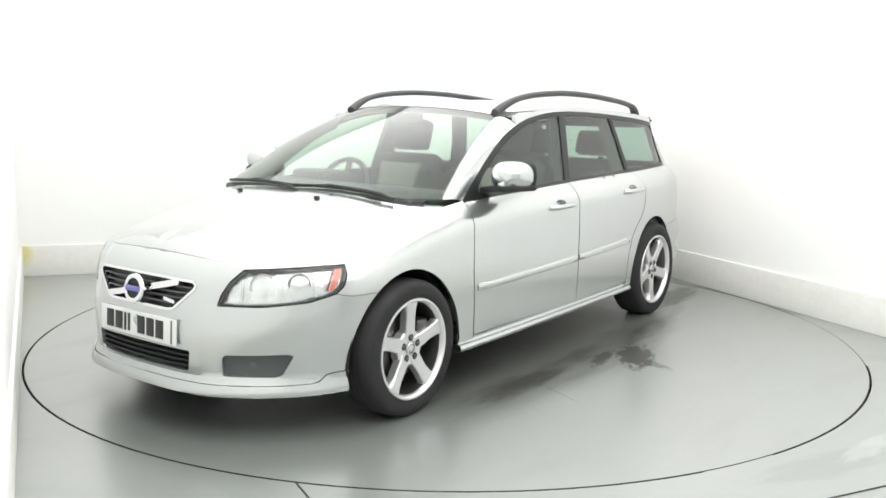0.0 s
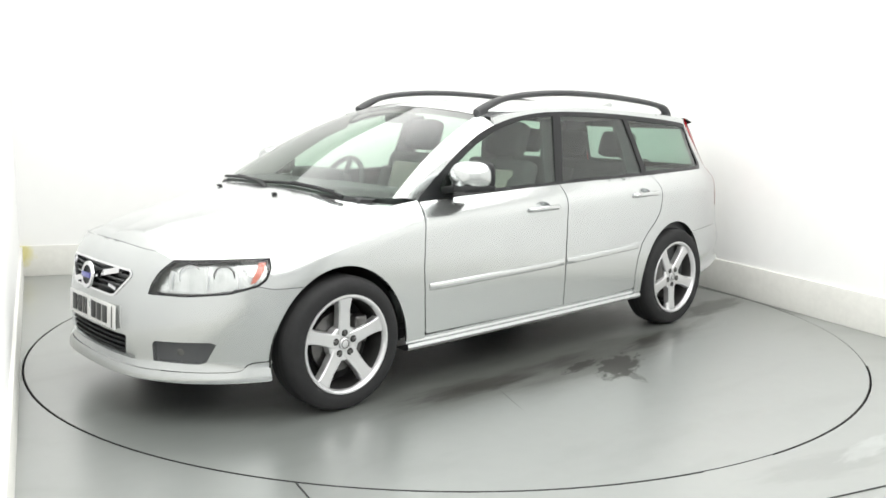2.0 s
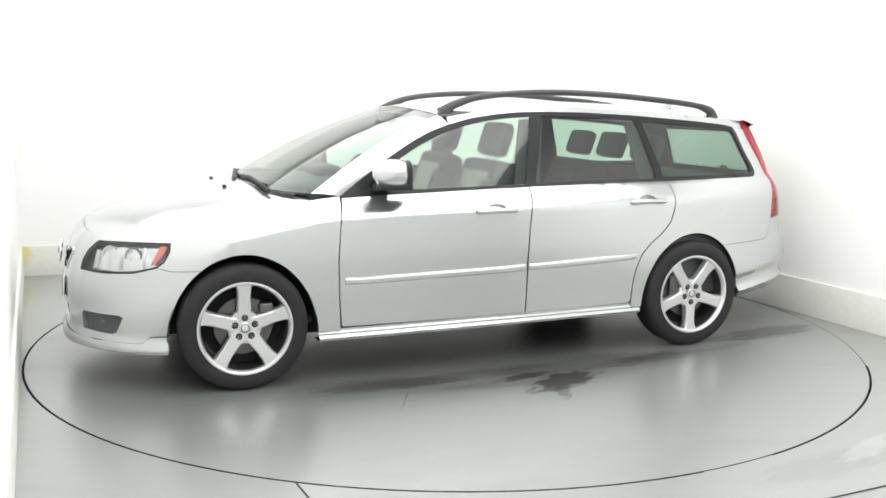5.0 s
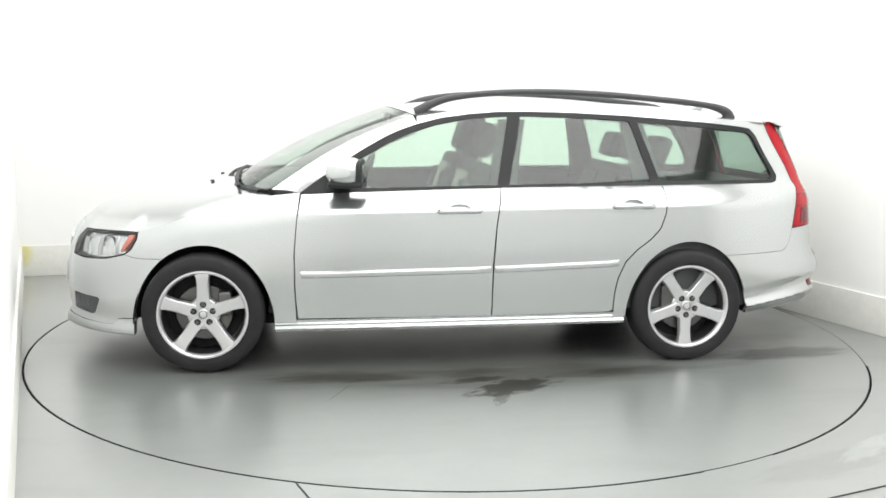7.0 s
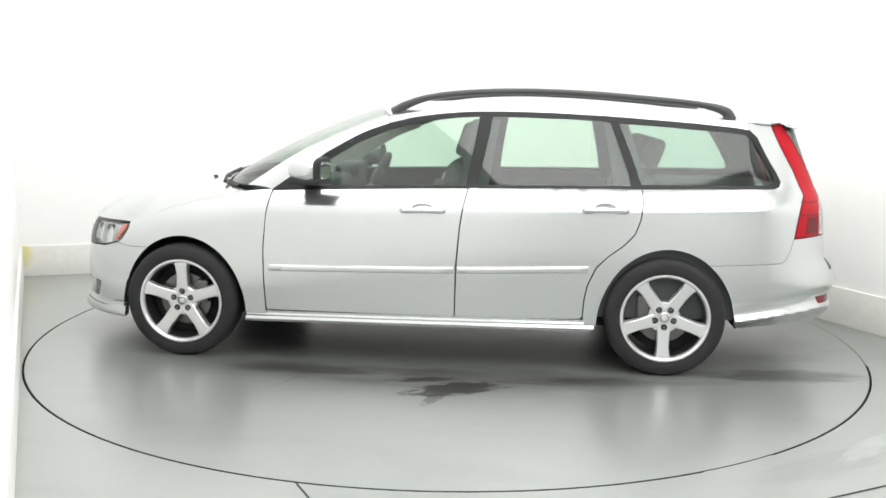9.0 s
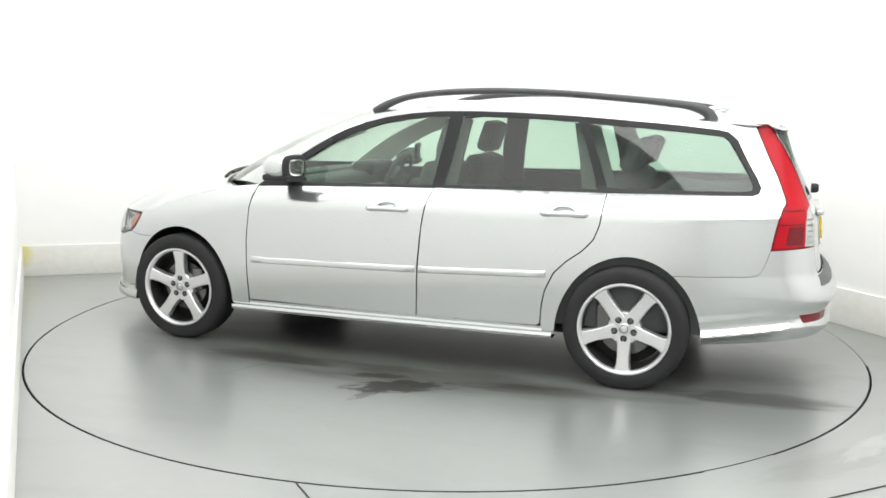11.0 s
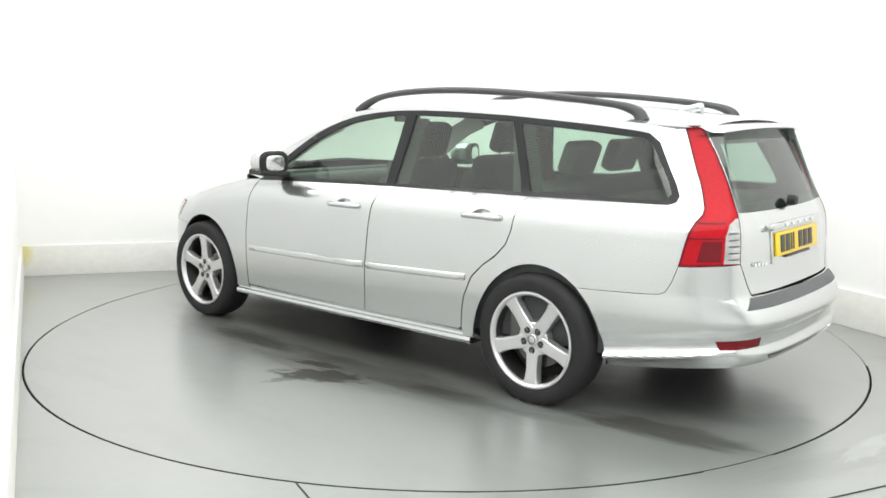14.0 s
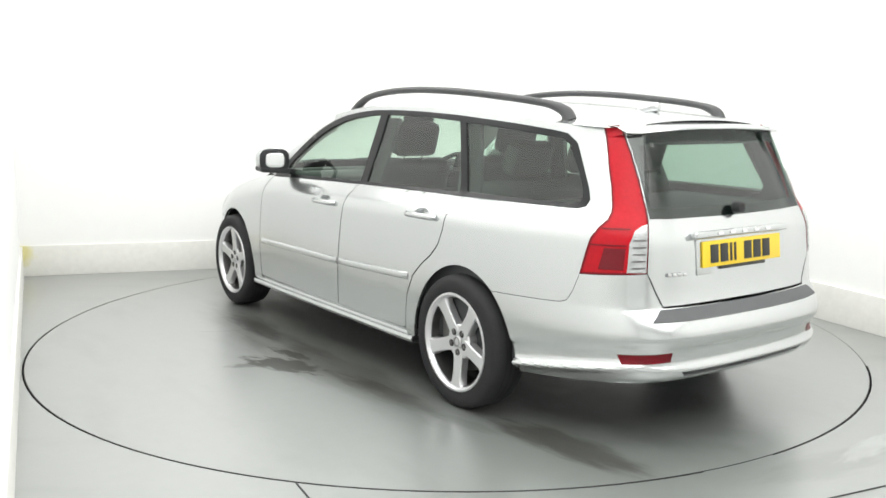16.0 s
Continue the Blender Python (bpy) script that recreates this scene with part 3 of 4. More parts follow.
body("grille_frame", panel(ring_outline(GRILLE, -.006), [ring_outline(GRILLE, .004)], proud=.004, depth=.02), CHROME, bumper, "thin bright grille frame")
d0, d1 = s_at(y=.22, z=.56), s_at(y=.24, z=.655)
body("diagonal_bar", panel([(-d0, .552), (-d0 + .04, .552), (d1, .650), (d1, .668), (d1 - .035, .668), (-d0, .570)], proud=.010, depth=.02), CHROME, bumper, "bright diagonal grille bar")
EMB = pose(2.160, 0, .611) @ pose(0, 0, 0, 0, 0, -90) @ pose(0, 0, 0, 9, 0, 0)
body("emblem_ring", lathe([(.044, .0), (.060, .0), (.065, .006), (.062, .014), (.052, .017), (.044, .014)], 40, EMB, True), CHROME, bumper, "round chrome badge ring")
body("emblem_disc", lathe([(.0, .006), (.044, .006), (.045, .0)], 40, EMB), GLOSS_BLACK, bumper)
body("emblem_band", slab(.090, .008, .024, EMB @ pose(0, .017, 0), .002), BLUE, bumper, "blue enamel badge band")
body("badge", panel([(s_at(y=.160, z=.586), .580), (s_at(y=.225, z=.578), .570), (s_at(y=.225, z=.578), .584), (s_at(y=.160, z=.586), .594)], proud=.004, depth=.012), CHROME, bumper, "small bright trim badge")

# fog lamp wells
for sg in (1, -1):
    body("fog_well", panel(FOG if sg > 0 else FOG_R, proud=-.030, depth=.003), GREY_PLASTIC, bumper, "dark grey fog lamp insert")
    m = pose(1.972, .52 * sg, .322) @ pose(0, 0, 0, 0, 0, -90 + 42 * sg)
    body("fog_lamp", lathe([(0, .010), (.014, .009), (.024, .004), (.027, 0), (.030, -.02)], 24, m), STEEL, bumper, "small round fog lamp")


PF = pose(2.157, 0, .452) @ pose(0, 0, 0, 0, 0, -90) @ pose(0, 0, 0, 3, 0, 0)
body("plate_mark", slab(.006, .003, .100, PF @ pose(-.235, .006, 0), .001), INK, bumper)
plate = body("number_plate", slab(.52, .008, .111, PF, .003), WHITE_PLATE, bumper, "white front number plate with black marks")
def ring(major, minor, m, n=36, k=8):
    return lathe([(major + minor * math.cos(2 * math.pi * i / k), minor * math.sin(2 * math.pi * i / k)) for i in range(k)], n, m, True)


# ---- headlights
def headlight():
    hl = body("headlight", panel(HEADLIGHT, [inset(dense(HEADLIGHT, .02), .008)], gap=.0, proud=-.002, depth=.014), TRIM, label="clear headlight in a black frame")
    body("reflector", panel(HEADLIGHT, proud=-.036, depth=.01), REFLECTOR, hl, "bright headlight reflector")
    body("lens", panel(inset(dense(HEADLIGHT, .02), .006), proud=.002, depth=.004), LAMP_GLASS, hl, "clear headlight glass")
    for x, y, z, r in ((1.925, .535, .655, .046), (1.825, .645, .662, .040)):
        nx, ny = (.62, .78) if x < 1.95 else (.8, .6)
        m = Matrix.Translation((x - nx * .034, y - ny * .034, z)) @ Matrix.Rotation(math.atan2(ny, nx) - math.pi / 2, 4, "Z")
        body("lamp_bowl", lathe([(r * .45, -.012), (r * .5, .004), (r * .8, .016), (r, .034), (r * 1.06, .034), (r * 1.06, .0)], 28, m), CHROME, hl)
        body("bowl_ring", ring(r * 1.08, .004, m @ Matrix.Translation((0, .032, 0)), 30, 6), STEEL if x < 1.9 else ALLOY, hl)
        body("bulb_lens", lathe([(0, .016), (r * .3, .012), (r * .46, 0), (r * .46, -.012)], 20, m), CLEAR_LENS, hl)
    for x, y, z0, z1 in ((1.985, .470, .600, .690), (1.880, .600, .600, .715), (1.785, .690, .612, .722)):
        q = s_near(x, y, z0)
        body("reflector_step", panel([(q, z0), (q + .007, z0), (q + .007, z1), (q, z1)], proud=-.022, depth=.016, step=.015), ALLOY, hl, "bright step between the reflectors")
    body("indicator", panel([(HL_TOP[-1][0] - .018, .724), (HL_TOP[-1][0] - .052, .725), (HL_BOT[0][0] - .035, .634), (HL_BOT[0][0] - .012, .640), (HL_TOP[-1][0] - .034, .690)][::-1], proud=-.004, depth=.02), AMBER, hl, "amber indicator lens")
    PAIRS.append(hl)


headlight()

# ---- wings, doors, quarters
belt_x = [.82, .95, 1.1, 1.25, 1.4, 1.55]
wing = side_poly(arch(ARCH_F, 56, 178, 30) + [(.955, .262), (.842, .262), (.843, .30), (.852, .45), (.853, .63), (.838, .80), (.82, .938)] + [(x, float(BELT(x))) for x in belt_x]) \
    + HL_OUT + [(s_at(x=1.66, z=.606), .606)]
PAIRS.append(body("front_wing", panel(wing, gap=.0012), label="silver front wing"))

DOOR_F = [(.836, .800), (.849, .63), (.848, .45), (.839, .300), (.832, .284), (.2, .283), (-.206, .284), (-.207, .40), (-.210, .56), (-.226, .77), (-.243, .88), (-.262, .970), (.0, .965), (.3, .956), (.55, .949), (.812, .938)]


def cup(x, z):
    return side_poly([(x + .060 * math.cos(a), z + .026 * math.sin(a)) for a in np.linspace(0, 2 * math.pi, 25)[:-1]])


CUP_F, CUP_R = cup(-.026, .866), cup(-.994, .888)
door = body("front_door", panel(side_poly(DOOR_F), [CUP_F], gap=.0016, hole_depth=.023), label="silver front door")
DOOR_R = [(-.266, .972), (-.247, .88), (-.230, .77), (-.214, .56), (-.211, .40), (-.210, .284), (-.6, .287), (-.872, .292), (-.892, .305), (-.897, .40), (-.912, .48), (-.955, .575), (-1.02, .64),
          (-1.095, .695), (-1.150, .755), (-1.178, .83), (-1.188, .91), (-1.190, .983), (-.93, .981), (-.6, .977)]
rear_door = body("rear_door", panel(side_poly(DOOR_R), [CUP_R], gap=.0016, hole_depth=.023), label="silver rear door")
PAIRS += [door, rear_door]
TLo = [(4.657, 1.338), (4.680, 1.282), (4.706, 1.221), (4.738, 1.150), (4.769, 1.088), (4.787, 1.030), (4.796, .990), (4.790, .962), (4.758, .930), (4.732, .885), (4.715, .82), (4.697, .736)]
TL_IN = [(4.742, 1.342), (4.772, 1.322), (4.856, 1.226), (4.918, 1.122), (4.975, 1.010), (4.990, .962), (4.990, .86), (4.988, .748)]
TL_BI = TL_IN[-1]
Q_LINE = [(4.532, .606), (4.620, .610), (4.648, .622), (4.668, .655), (4.682, .690)]
quarter_low = [(-1.193, .983), (-1.191, .91), (-1.181, .83), (-1.153, .7535), (-1.0975, .6925), (-1.0225, .637), (-.958, .5725), (-.915, .479), (-.900, .40), (-.8955, .304), (-.905, .262), (-.966, .262)] \
    + arch(ARCH_R, 2, 126, 30)
quarter_up = [(-1.80, float(ROOF_EDGE(-1.80))), (-1.68, float(ROOF_EDGE(-1.68))), (-1.66, 1.316), (-1.755, 1.300), (-1.801, 1.262), (-1.856, 1.16), (-1.906, 1.075), (-1.928, 1.030), (-1.921, 1.003), (-1.890, .992), (-1.6, .990)]
PAIRS.append(body("rear_quarter", panel(side_poly(quarter_low) + Q_LINE + TLo[::-1] + side_poly(quarter_up), gap=.0012), label="silver rear quarter panel"))

# painted rail above the side windows
xs = [.19, .05, -.1, -.25, -.45, -.7, -1.0, -1.3, -1.5, -1.68]
rail = [(x, float(ROOF_TRIM(x))) for x in xs] + [(x, float(ROOF_EDGE(x))) for x in xs[::-1]]
PAIRS.append(body("cant_rail", panel(side_poly(rail), depth=.02), label="silver roof side rail"))

# ---- window surround and panes
tops = [.80, .75, .686, .60, .506, .40, .296, .18, .054, -.1, -.253, -.377, -.629, -.948, -1.273, -1.5, -1.638]
SURR = [(.818, .942), (.55, .951), (.3, .958), (0, .967), (-.262, .972), (-.6, .979), (-1.2, .985), (-1.6, .990), (-1.890, .992), (-1.921, 1.003), (-1.928, 1.030), (-1.906, 1.075), (-1.856, 1.16), (-1.801, 1.262), (-1.755, 1.300)] \
    + [(x, float(ROOF_TRIM(x))) for x in tops[::-1]]


def under(x, d):
    return float(ROOF_TRIM(x)) - d


WIN_F = [(.62, .966), (.3, .974), (0, .980), (-.250, .985), (-.270, 1.10), (-.305, 1.30), (-.313, under(-.313, .026)), (-.18, under(-.18, .026)), (-.05, under(-.05, .028)), (.08, under(.08, .032)), (.22, under(.22, .036)), (.35, under(.35, .04)), (.48, under(.48, .044)), (.60, under(.60, .044)), (.655, 1.005), (.66, .978)]
WIN_R = [(-.312, .987), (-.7, .994), (-1.132, .998), (-1.122, 1.05), (-1.062, 1.22), (-1.020, 1.33), (-1.010, under(-1.01, .028)), (-.8, under(-.8, .026)), (-.5, under(-.5, .026)), (-.385, under(-.385, .026)), (-.368, 1.25)]
WIN_Q = [(-1.188, 1.006), (-1.5, 1.008), (-1.845, 1.010), (-1.884, 1.018), (-1.892, 1.040), (-1.876, 1.08), (-1.826, 1.165), (-1.771, 1.255), (-1.735, 1.278), (-1.60, under(-1.60, .030)), (-1.3, under(-1.3, .030)), (-1.066, under(-1.066, .032)), (-1.075, 1.30), (-1.138, 1.14)]
panes = [side_poly(w) for w in (WIN_F, WIN_R, WIN_Q)]
surround = body("window_surround", panel(side_poly(SURR), panes, proud=-.001, depth=.03, hole_depth=.022), GLOSS_BLACK, label="black side window frame")
PAIRS.append(surround)
for nm, w, mt in (("front_side_window", panes[0], GLASS), ("rear_side_window", panes[1], GLASS), ("quarter_window", panes[2], TINTED)):
    body(nm, panel(inset(w, -.003), proud=-.007, depth=.004), mt, surround, "green tinted side window")

# inner door frames behind the glass
for outline in ([(-.215, .96), (-.365, .96), (-.39, 1.15), (-.425, 1.35), (-.275, 1.35), (-.235, 1.15)], [(-1.06, .96), (-1.235, .96), (-1.19, 1.12), (-1.115, 1.34), (-.985, 1.34), (-1.025, 1.15)]):
    PAIRS.append(body("pillar_trim", panel(side_poly(outline), proud=-.050, depth=.020), CABIN, label="dark inner pillar trim"))

# ---- mouldings, handles, sill
for nm, x0, z0, x1, z1, par in (("side_moulding", .818, .522, -.196, .540, door), ("side_moulding", -.222, .541, -.915, .566, rear_door)):
    rows = []
    for k in np.linspace(0, 1, 26):
        x, z = x0 + (x1 - x0) * k, z0 + (z1 - z0) * k
        y = float(shell(s_at(x=x, z=z), z)[1])
        end = min(1.0, .25 + 12 * min(k, 1 - k))
        rows.append([(x, y + dy * end, z + dz) for dy, dz in ((-.004, -.020), (.007, -.019), (.011, -.015), (.012, .0), (.011, .009), (.006, .015), (-.004, .018))])
    bm = grid_mesh(rows)
    bmesh.ops.recalc_face_normals(bm, faces=bm.faces)
    body(nm, bm, PAINT, par, "silver side rubbing strip")


def handle(x0, x1, z, par, hollow):
    y = float(shell(s_at(x=(x0 + x1) / 2, z=z), z)[1])
    pts = smooth_line([(x0, y - .004, z - .002), (x0 - .02, y + .020, z), ((x0 + x1) / 2, y + .030, z + .003), (x1 + .02, y + .022, z + .002), (x1, y - .004, z)], 5)
    body("door_handle", tube(pts, [.015] * len(pts), 10, 1.0), PAINT, par, "silver bow door handle")
    body("handle_cup", panel(hollow, proud=-.022, depth=.002, step=.012), PAINT, par)


handle(.084, -.139, .856, door, CUP_F)
handle(-.883, -1.108, .878, rear_door, CUP_R)


def sill():
    rows = []
    for x in np.linspace(.955, -.955, 30):
        y = float(shell(s_at(x=float(x), z=.3), .3)[1])
        rise = .012 * (.955 - x) / 1.91
        rows.append([(x, y + dy, z + rise) for dy, z in ((-.10, .215), (-.02, .212), (.004, .218), (.010, .232), (.004, .246), (-.008, .252), (-.012, .262), (-.004, .276), (-.03, .283))])
    bm = grid_mesh(rows)
    bmesh.ops.recalc_face_normals(bm, faces=bm.faces)
    PAIRS.append(body("sill", bm, label="silver side skirt under the doors"))


sill()

# ---- rear bumper, tailgate, tail lights
arch_rear = [q for q in side_poly(arch(ARCH_R, 126, 187, 14)) if q[1] > .256]
half = [(S_END, .300), tail(.25, .300), tail(.50, .296)] + [(s_at(x=x, z=z), z) for x, z in ((-2.1, .284), (-1.95, .272), (-1.8, .262))] + [(s_at(x=-1.70, z=.254), .254)] + arch_rear[::-1] + Q_LINE + \
    [TLo[-1], TL_BI, (5.040, .670), (5.090, .602), (S_END, .598)]
FOG_REAR = [(s_near(-2.151, .652, .417), .417), (s_near(-2.307, .465, .423), .423), (s_near(-2.307, .470, .382), .382), (s_near(-2.168, .640, .378), .378)]
OUTLET = [tail(.42, .340), (2 * S_END - tail(.42, .340)[0], .340), (2 * S_END - tail(.39, .314)[0], .314), tail(.39, .314)]
FOG_REAR_R = [(2 * S_END - s, z) for s, z in FOG_REAR]
rear_bumper = body("rear_bumper", panel(both_sides(half, S_END), [FOG_REAR, FOG_REAR_R, OUTLET], gap=.0012, step=.009), label="silver rear bumper")
for q in (FOG_REAR, FOG_REAR_R):
    body("rear_reflector", panel(q, proud=-.004, depth=.01, step=.02), DARK_RED, rear_bumper, "dark red reflector")
body("diffuser", panel(OUTLET, proud=-.012, depth=.01), TRIM, rear_bumper, "black lower grille in the bumper")
sA = s_at(y=.50, z=.575, front=False)
body("load_strip", panel([(sA, .596), (2 * S_END - sA, .596), (2 * S_END - sA + .05, .552), (sA - .05, .552)][::-1], proud=.004, depth=.006), GREY_PLASTIC, rear_bumper, "dark grey load edge strip")

half = [(S_END, .606), (5.094, .606), (5.044, .674)] + [(a + .003, c) for a, c in TL_IN[::-1][:-1]] + [(4.84, 1.334), (S_END, 1.338)]
RW_HALF = [(S_END, .957), (5.15, .960), (5.004, .965), (4.998, .978), (4.984, 1.012), (4.927, 1.122), (4.865, 1.226), (4.800, 1.304), (4.835, 1.317), (S_END, 1.328)]
RWIN = both_sides(RW_HALF, S_END)
tailgate = body("tailgate", panel(both_sides(half, S_END), [RWIN], gap=.002), label="silver tailgate")
body("rear_window", panel(inset(dense(RWIN, .03), -.002), proud=-.002, depth=.004), REAR_GLASS, tailgate, "tinted rear window")
# black border, cut lower at the top to paint in the spoiler's shadow
BORDER = [(a, min(c, 1.262)) for a, c in inset(dense(RWIN, .03), .045)]
body("rear_window_border", panel(inset(dense(RWIN, .03), -.001), [BORDER], proud=-.008, depth=.004), GLOSS_BLACK, tailgate, "black rear window border, its top widened as the spoiler's shadow")
TLIGHT = TLo + [TL_BI] + TL_IN[::-1][1:]
CLEAR = [(4.893, .750), TL_BI, (4.990, .86), (4.988, .950), (4.955, .945), (4.918, .924), (4.897, .870)]
tl = body("tail_light", panel(TLIGHT, gap=.0015, proud=-.001, depth=.03, step=.025), RED_LENS, label="tall red tail light")
body("reversing_lens", panel(inset(dense(CLEAR, .02), .004), proud=.0015, depth=.006, step=.02), CLEAR_LENS, tl, "clear ribbed reversing lamp")
for z0, z1 in ((.768, .774), (.796, .802), (.824, .830), (.852, .858), (.880, .886)):
    rib = [(4.915, z0), (4.976, z0), (4.976, z1), (4.918, z1)]
    body("lens_rib", panel(dense(rib, .02), proud=.0028, depth=.003, step=.02), STEEL, tl, "grey lens rib")
body("lens_edge", panel(inset(dense(TLIGHT, .02), .001), [inset(dense(TLIGHT, .02), .009)], proud=.0012, depth=.008, step=.02), DARK_RED, tl, "dark edge of the tail light")
for z0, z1, s0, s1 in ((.858, .864, 4.735, 4.886), (.924, .930, 4.775, 4.900)):
    body("lens_divider", panel(dense([(s0, z0), (s1, z0), (s1, z1), (s0, z1)], .02), proud=.0012, depth=.004, step=.02), DARK_RED, tl, "dark red divider in the lens")
BRAKE = [(4.775, .762), (4.882, .762), (4.886, .850), (4.795, .850)]
body("brake_lens", panel(dense(BRAKE, .02), proud=.0012, depth=.006, step=.02), DARK_RED, tl, "dark red brake lens")
PAIRS.append(tl)

# rear plate in its recess
PR = pose(-2.219, 0, .806) @ pose(0, 0, 0, 0, 0, 90) @ pose(0, 0, 0, 6, 0, 0)
body("plate_recess", slab(.57, .008, .150, PR @ pose(0, .002, -.010), .003, 2), PAINT, tailgate, "silver plate recess")
rear_plate = body("number_plate", slab(.52, .010, .111, PR @ pose(0, .013, 0), .003), YELLOW_PLATE, tailgate, "yellow rear number plate with black marks")
body("tailgate_handle", slab(.62, .035, .030, PR @ pose(0, .010, .083), .010, 3), PAINT, tailgate, "silver tailgate handle strip")
body("plate_holder_edge", slab(.30, .012, .014, PR @ pose(0, .013, -.063), .003), INK, tailgate)
for i in range(5):
    body("badge_mark", slab(.030, .004, .012, PR @ pose(-.16 + .08 * i, .030, .084), .001), CHROME, tailgate)
m = pose(-2.222, .40, .735) @ pose(0, 0, 0, 0, 0, 90 - 14)
for i in range(4):
    body("badge_mark", slab(.016, .004, .016, m @ pose(-.036 + .024 * i, .004, 0), .001), CHROME, tailgate)


# rear wiper
rw = body("rear_wiper", lathe([(0, .030), (.020, .028), (.026, .012), (.026, -.01)], 20, pose(-2.190, 0, .990) @ pose(0, 0, 0, 0, 0, 90)), TRIM, tailgate, "black rear wiper")
# inner trim behind the tail light
PAIRS.append(body("rear_pillar_trim", panel([(4.42, .990), (4.60, .930), (5.01, .930), (5.005, .99), (4.945, 1.10), (4.885, 1.21), (4.800, 1.312), (4.74, 1.345), (4.60, 1.345), (4.635, 1.22), (4.655, 1.05), (4.60, 1.005)], proud=-.036, depth=.004), CABIN, label="dark rear pillar trim"))


def marks(parent, base, flip):
    x = -.215
    for w in (.05, .05, .014, .014, 0, .05, .05, .05):
        if w == 0:
            x += .040
            continue
        body("plate_mark", slab(w, .003, .079, base @ pose((x + w / 2) * flip, .006, 0), .001), INK, parent)
        x += w + .013


marks(bumper, PF @ pose(0, -.0, 0), -1)
marks(tailgate, PR @ pose(0, .0135, 0), -1)


# ---- bonnet
def bonnet():
    s1 = s_at(x=.965, z=.925)
    P = []
    sN = s_at(y=.478, z=.729)
    spine_z = table([2.06, 1.98, 1.85, 1.7, 1.5, 1.33, 1.21], [.782, .815, .858, .896, .938, .968, .985])
    for s in np.concatenate([np.linspace(0, sN, 12), np.linspace(sN, s1, 34)[1:]]):
        x_here = float(shell(s, .74)[0])
        if s <= sN:
            z = float(np.interp(s, [0, s_at(y=.2, z=.768), s_at(y=.40, z=.757), sN], [.771, .768, .757, .729]))
        elif x_here > 1.655:
            z = float(np.interp(s, [sN, s_near(1.86, .63, .737), s_near(1.75, .72, .741), s_at(x=1.655, z=.740)], [.729, .737, .741, .740]))
        else:
            z = float(BELT(x_here))
        b = shell(s, z)
        f = s / s1
        sx = 2.03 + (1.212 - 2.03) * f ** 1.15
        c = np.array([sx, 0, float(spine_z(sx))])
        p_x = 1.0 + 2.2 * f
        row = []
        for q in np.linspace(0, 1, 18):
            x = b[0] + (c[0] - b[0]) * (1 - (1 - q) ** p_x)
            y = b[1] * (1 - q)
            zz = b[2] + (c[2] - b[2]) * (1 - (1 - q) ** 2.3)
            row.append((x, y, zz))
        P.append(row)
    bm = grid_mesh(P)
    other = grid_mesh([[(x, -y, z) for x, y, z in r] for r in P])
    join_bm(bm, other)
    bmesh.ops.remove_doubles(bm, verts=bm.verts, dist=.0008)
    bmesh.ops.recalc_face_normals(bm, faces=bm.faces)
    return body("bonnet", bm, label="silver bonnet"), P[-1]


bonnet_ob, BACK_EDGE = bonnet()
for sg in (1, -1):
    body("washer_nozzle", slab(.022, .026, .012, pose(1.328, .27 * sg, .966), .005), TRIM, bonnet_ob, "black washer nozzle")

# ---- windscreen, pillars, roof
WS_HALF, WS_TOP = .742, .548


def ws_base(v):
    return np.array([1.205 - .24 * abs(v) ** 4, WS_HALF * v, .980 - .018 * v * v])


def ws_top(v):
    return np.array([.318 - .115 * v * v, WS_TOP * v, 1.402 - .042 * abs(v) ** 2.2])


def ws(u, v):
    p = ws_base(v) * (1 - u) + ws_top(v) * u
    k = .034 * math.sin(math.pi * u)
    return p + np.array([.45, 0, .9]) * k


V = np.linspace(-1, 1, 29)
bm = grid_mesh([[ws(u, v) for v in V] for u in np.linspace(0, 1, 15)])
windscreen = body("windscreen", bm, SCREEN, label="green tinted windscreen")
bm = grid_mesh([[ws(u, v) + np.array([-.004, 0, -.008]) for v in V * .97] for u in (0.0, .035, .07)], .003)
body("windscreen_border", bm, GLOSS_BLACK, windscreen, "black lower windscreen band")
cowl = []
for v in V * .93:
    b = ws_base(v)
    cowl.append([b + np.array([.045 - .03 * abs(v) ** 3, 0, -.030]), b + np.array([.016, 0, -.014]), b + np.array([-.012, 0, -.006])])
bm = grid_mesh(cowl, .004)
body("cowl", bm, TRIM, label="black scuttle panel under the windscreen")

# A pillars
P = []
for u in np.linspace(0, 1, 22):
    x = .82 + (.19 - .82) * u
    z = float(ROOF_TRIM(x)) if u > 0 else .945
    a = shell(s_at(x=x, z=z), z)
    b = ws(u, 1.0)
    row = []
    for q in np.linspace(0, 1, 7):
        p = a * (1 - q) + b * q
        bulge = .014 * math.sin(math.pi * q)
        row.append(p + np.array([.35, .6, .5]) * bulge)
    P.append(row)
bm = grid_mesh(P)
bmesh.ops.recalc_face_normals(bm, faces=bm.faces)
PAIRS.append(body("windscreen_pillar", bm, label="silver windscreen pillar"))
# pale lining inside the windscreen pillars
P = []
for u in np.linspace(.04, 1, 16):
    x = .80 + (.19 - .80) * u
    z = float(ROOF_TRIM(x))
    a = shell(s_at(x=x, z=z - .055), z - .055) - np.array([0, .036, 0])
    c = shell(s_at(x=x, z=z), z) - np.array([0, .045, 0])
    b = ws(u, .985) - np.array([.006, 0, .008])
    P.append([a, a * .5 + c * .5, c * .75 + b * .25, b])
bm = grid_mesh(P, .004)
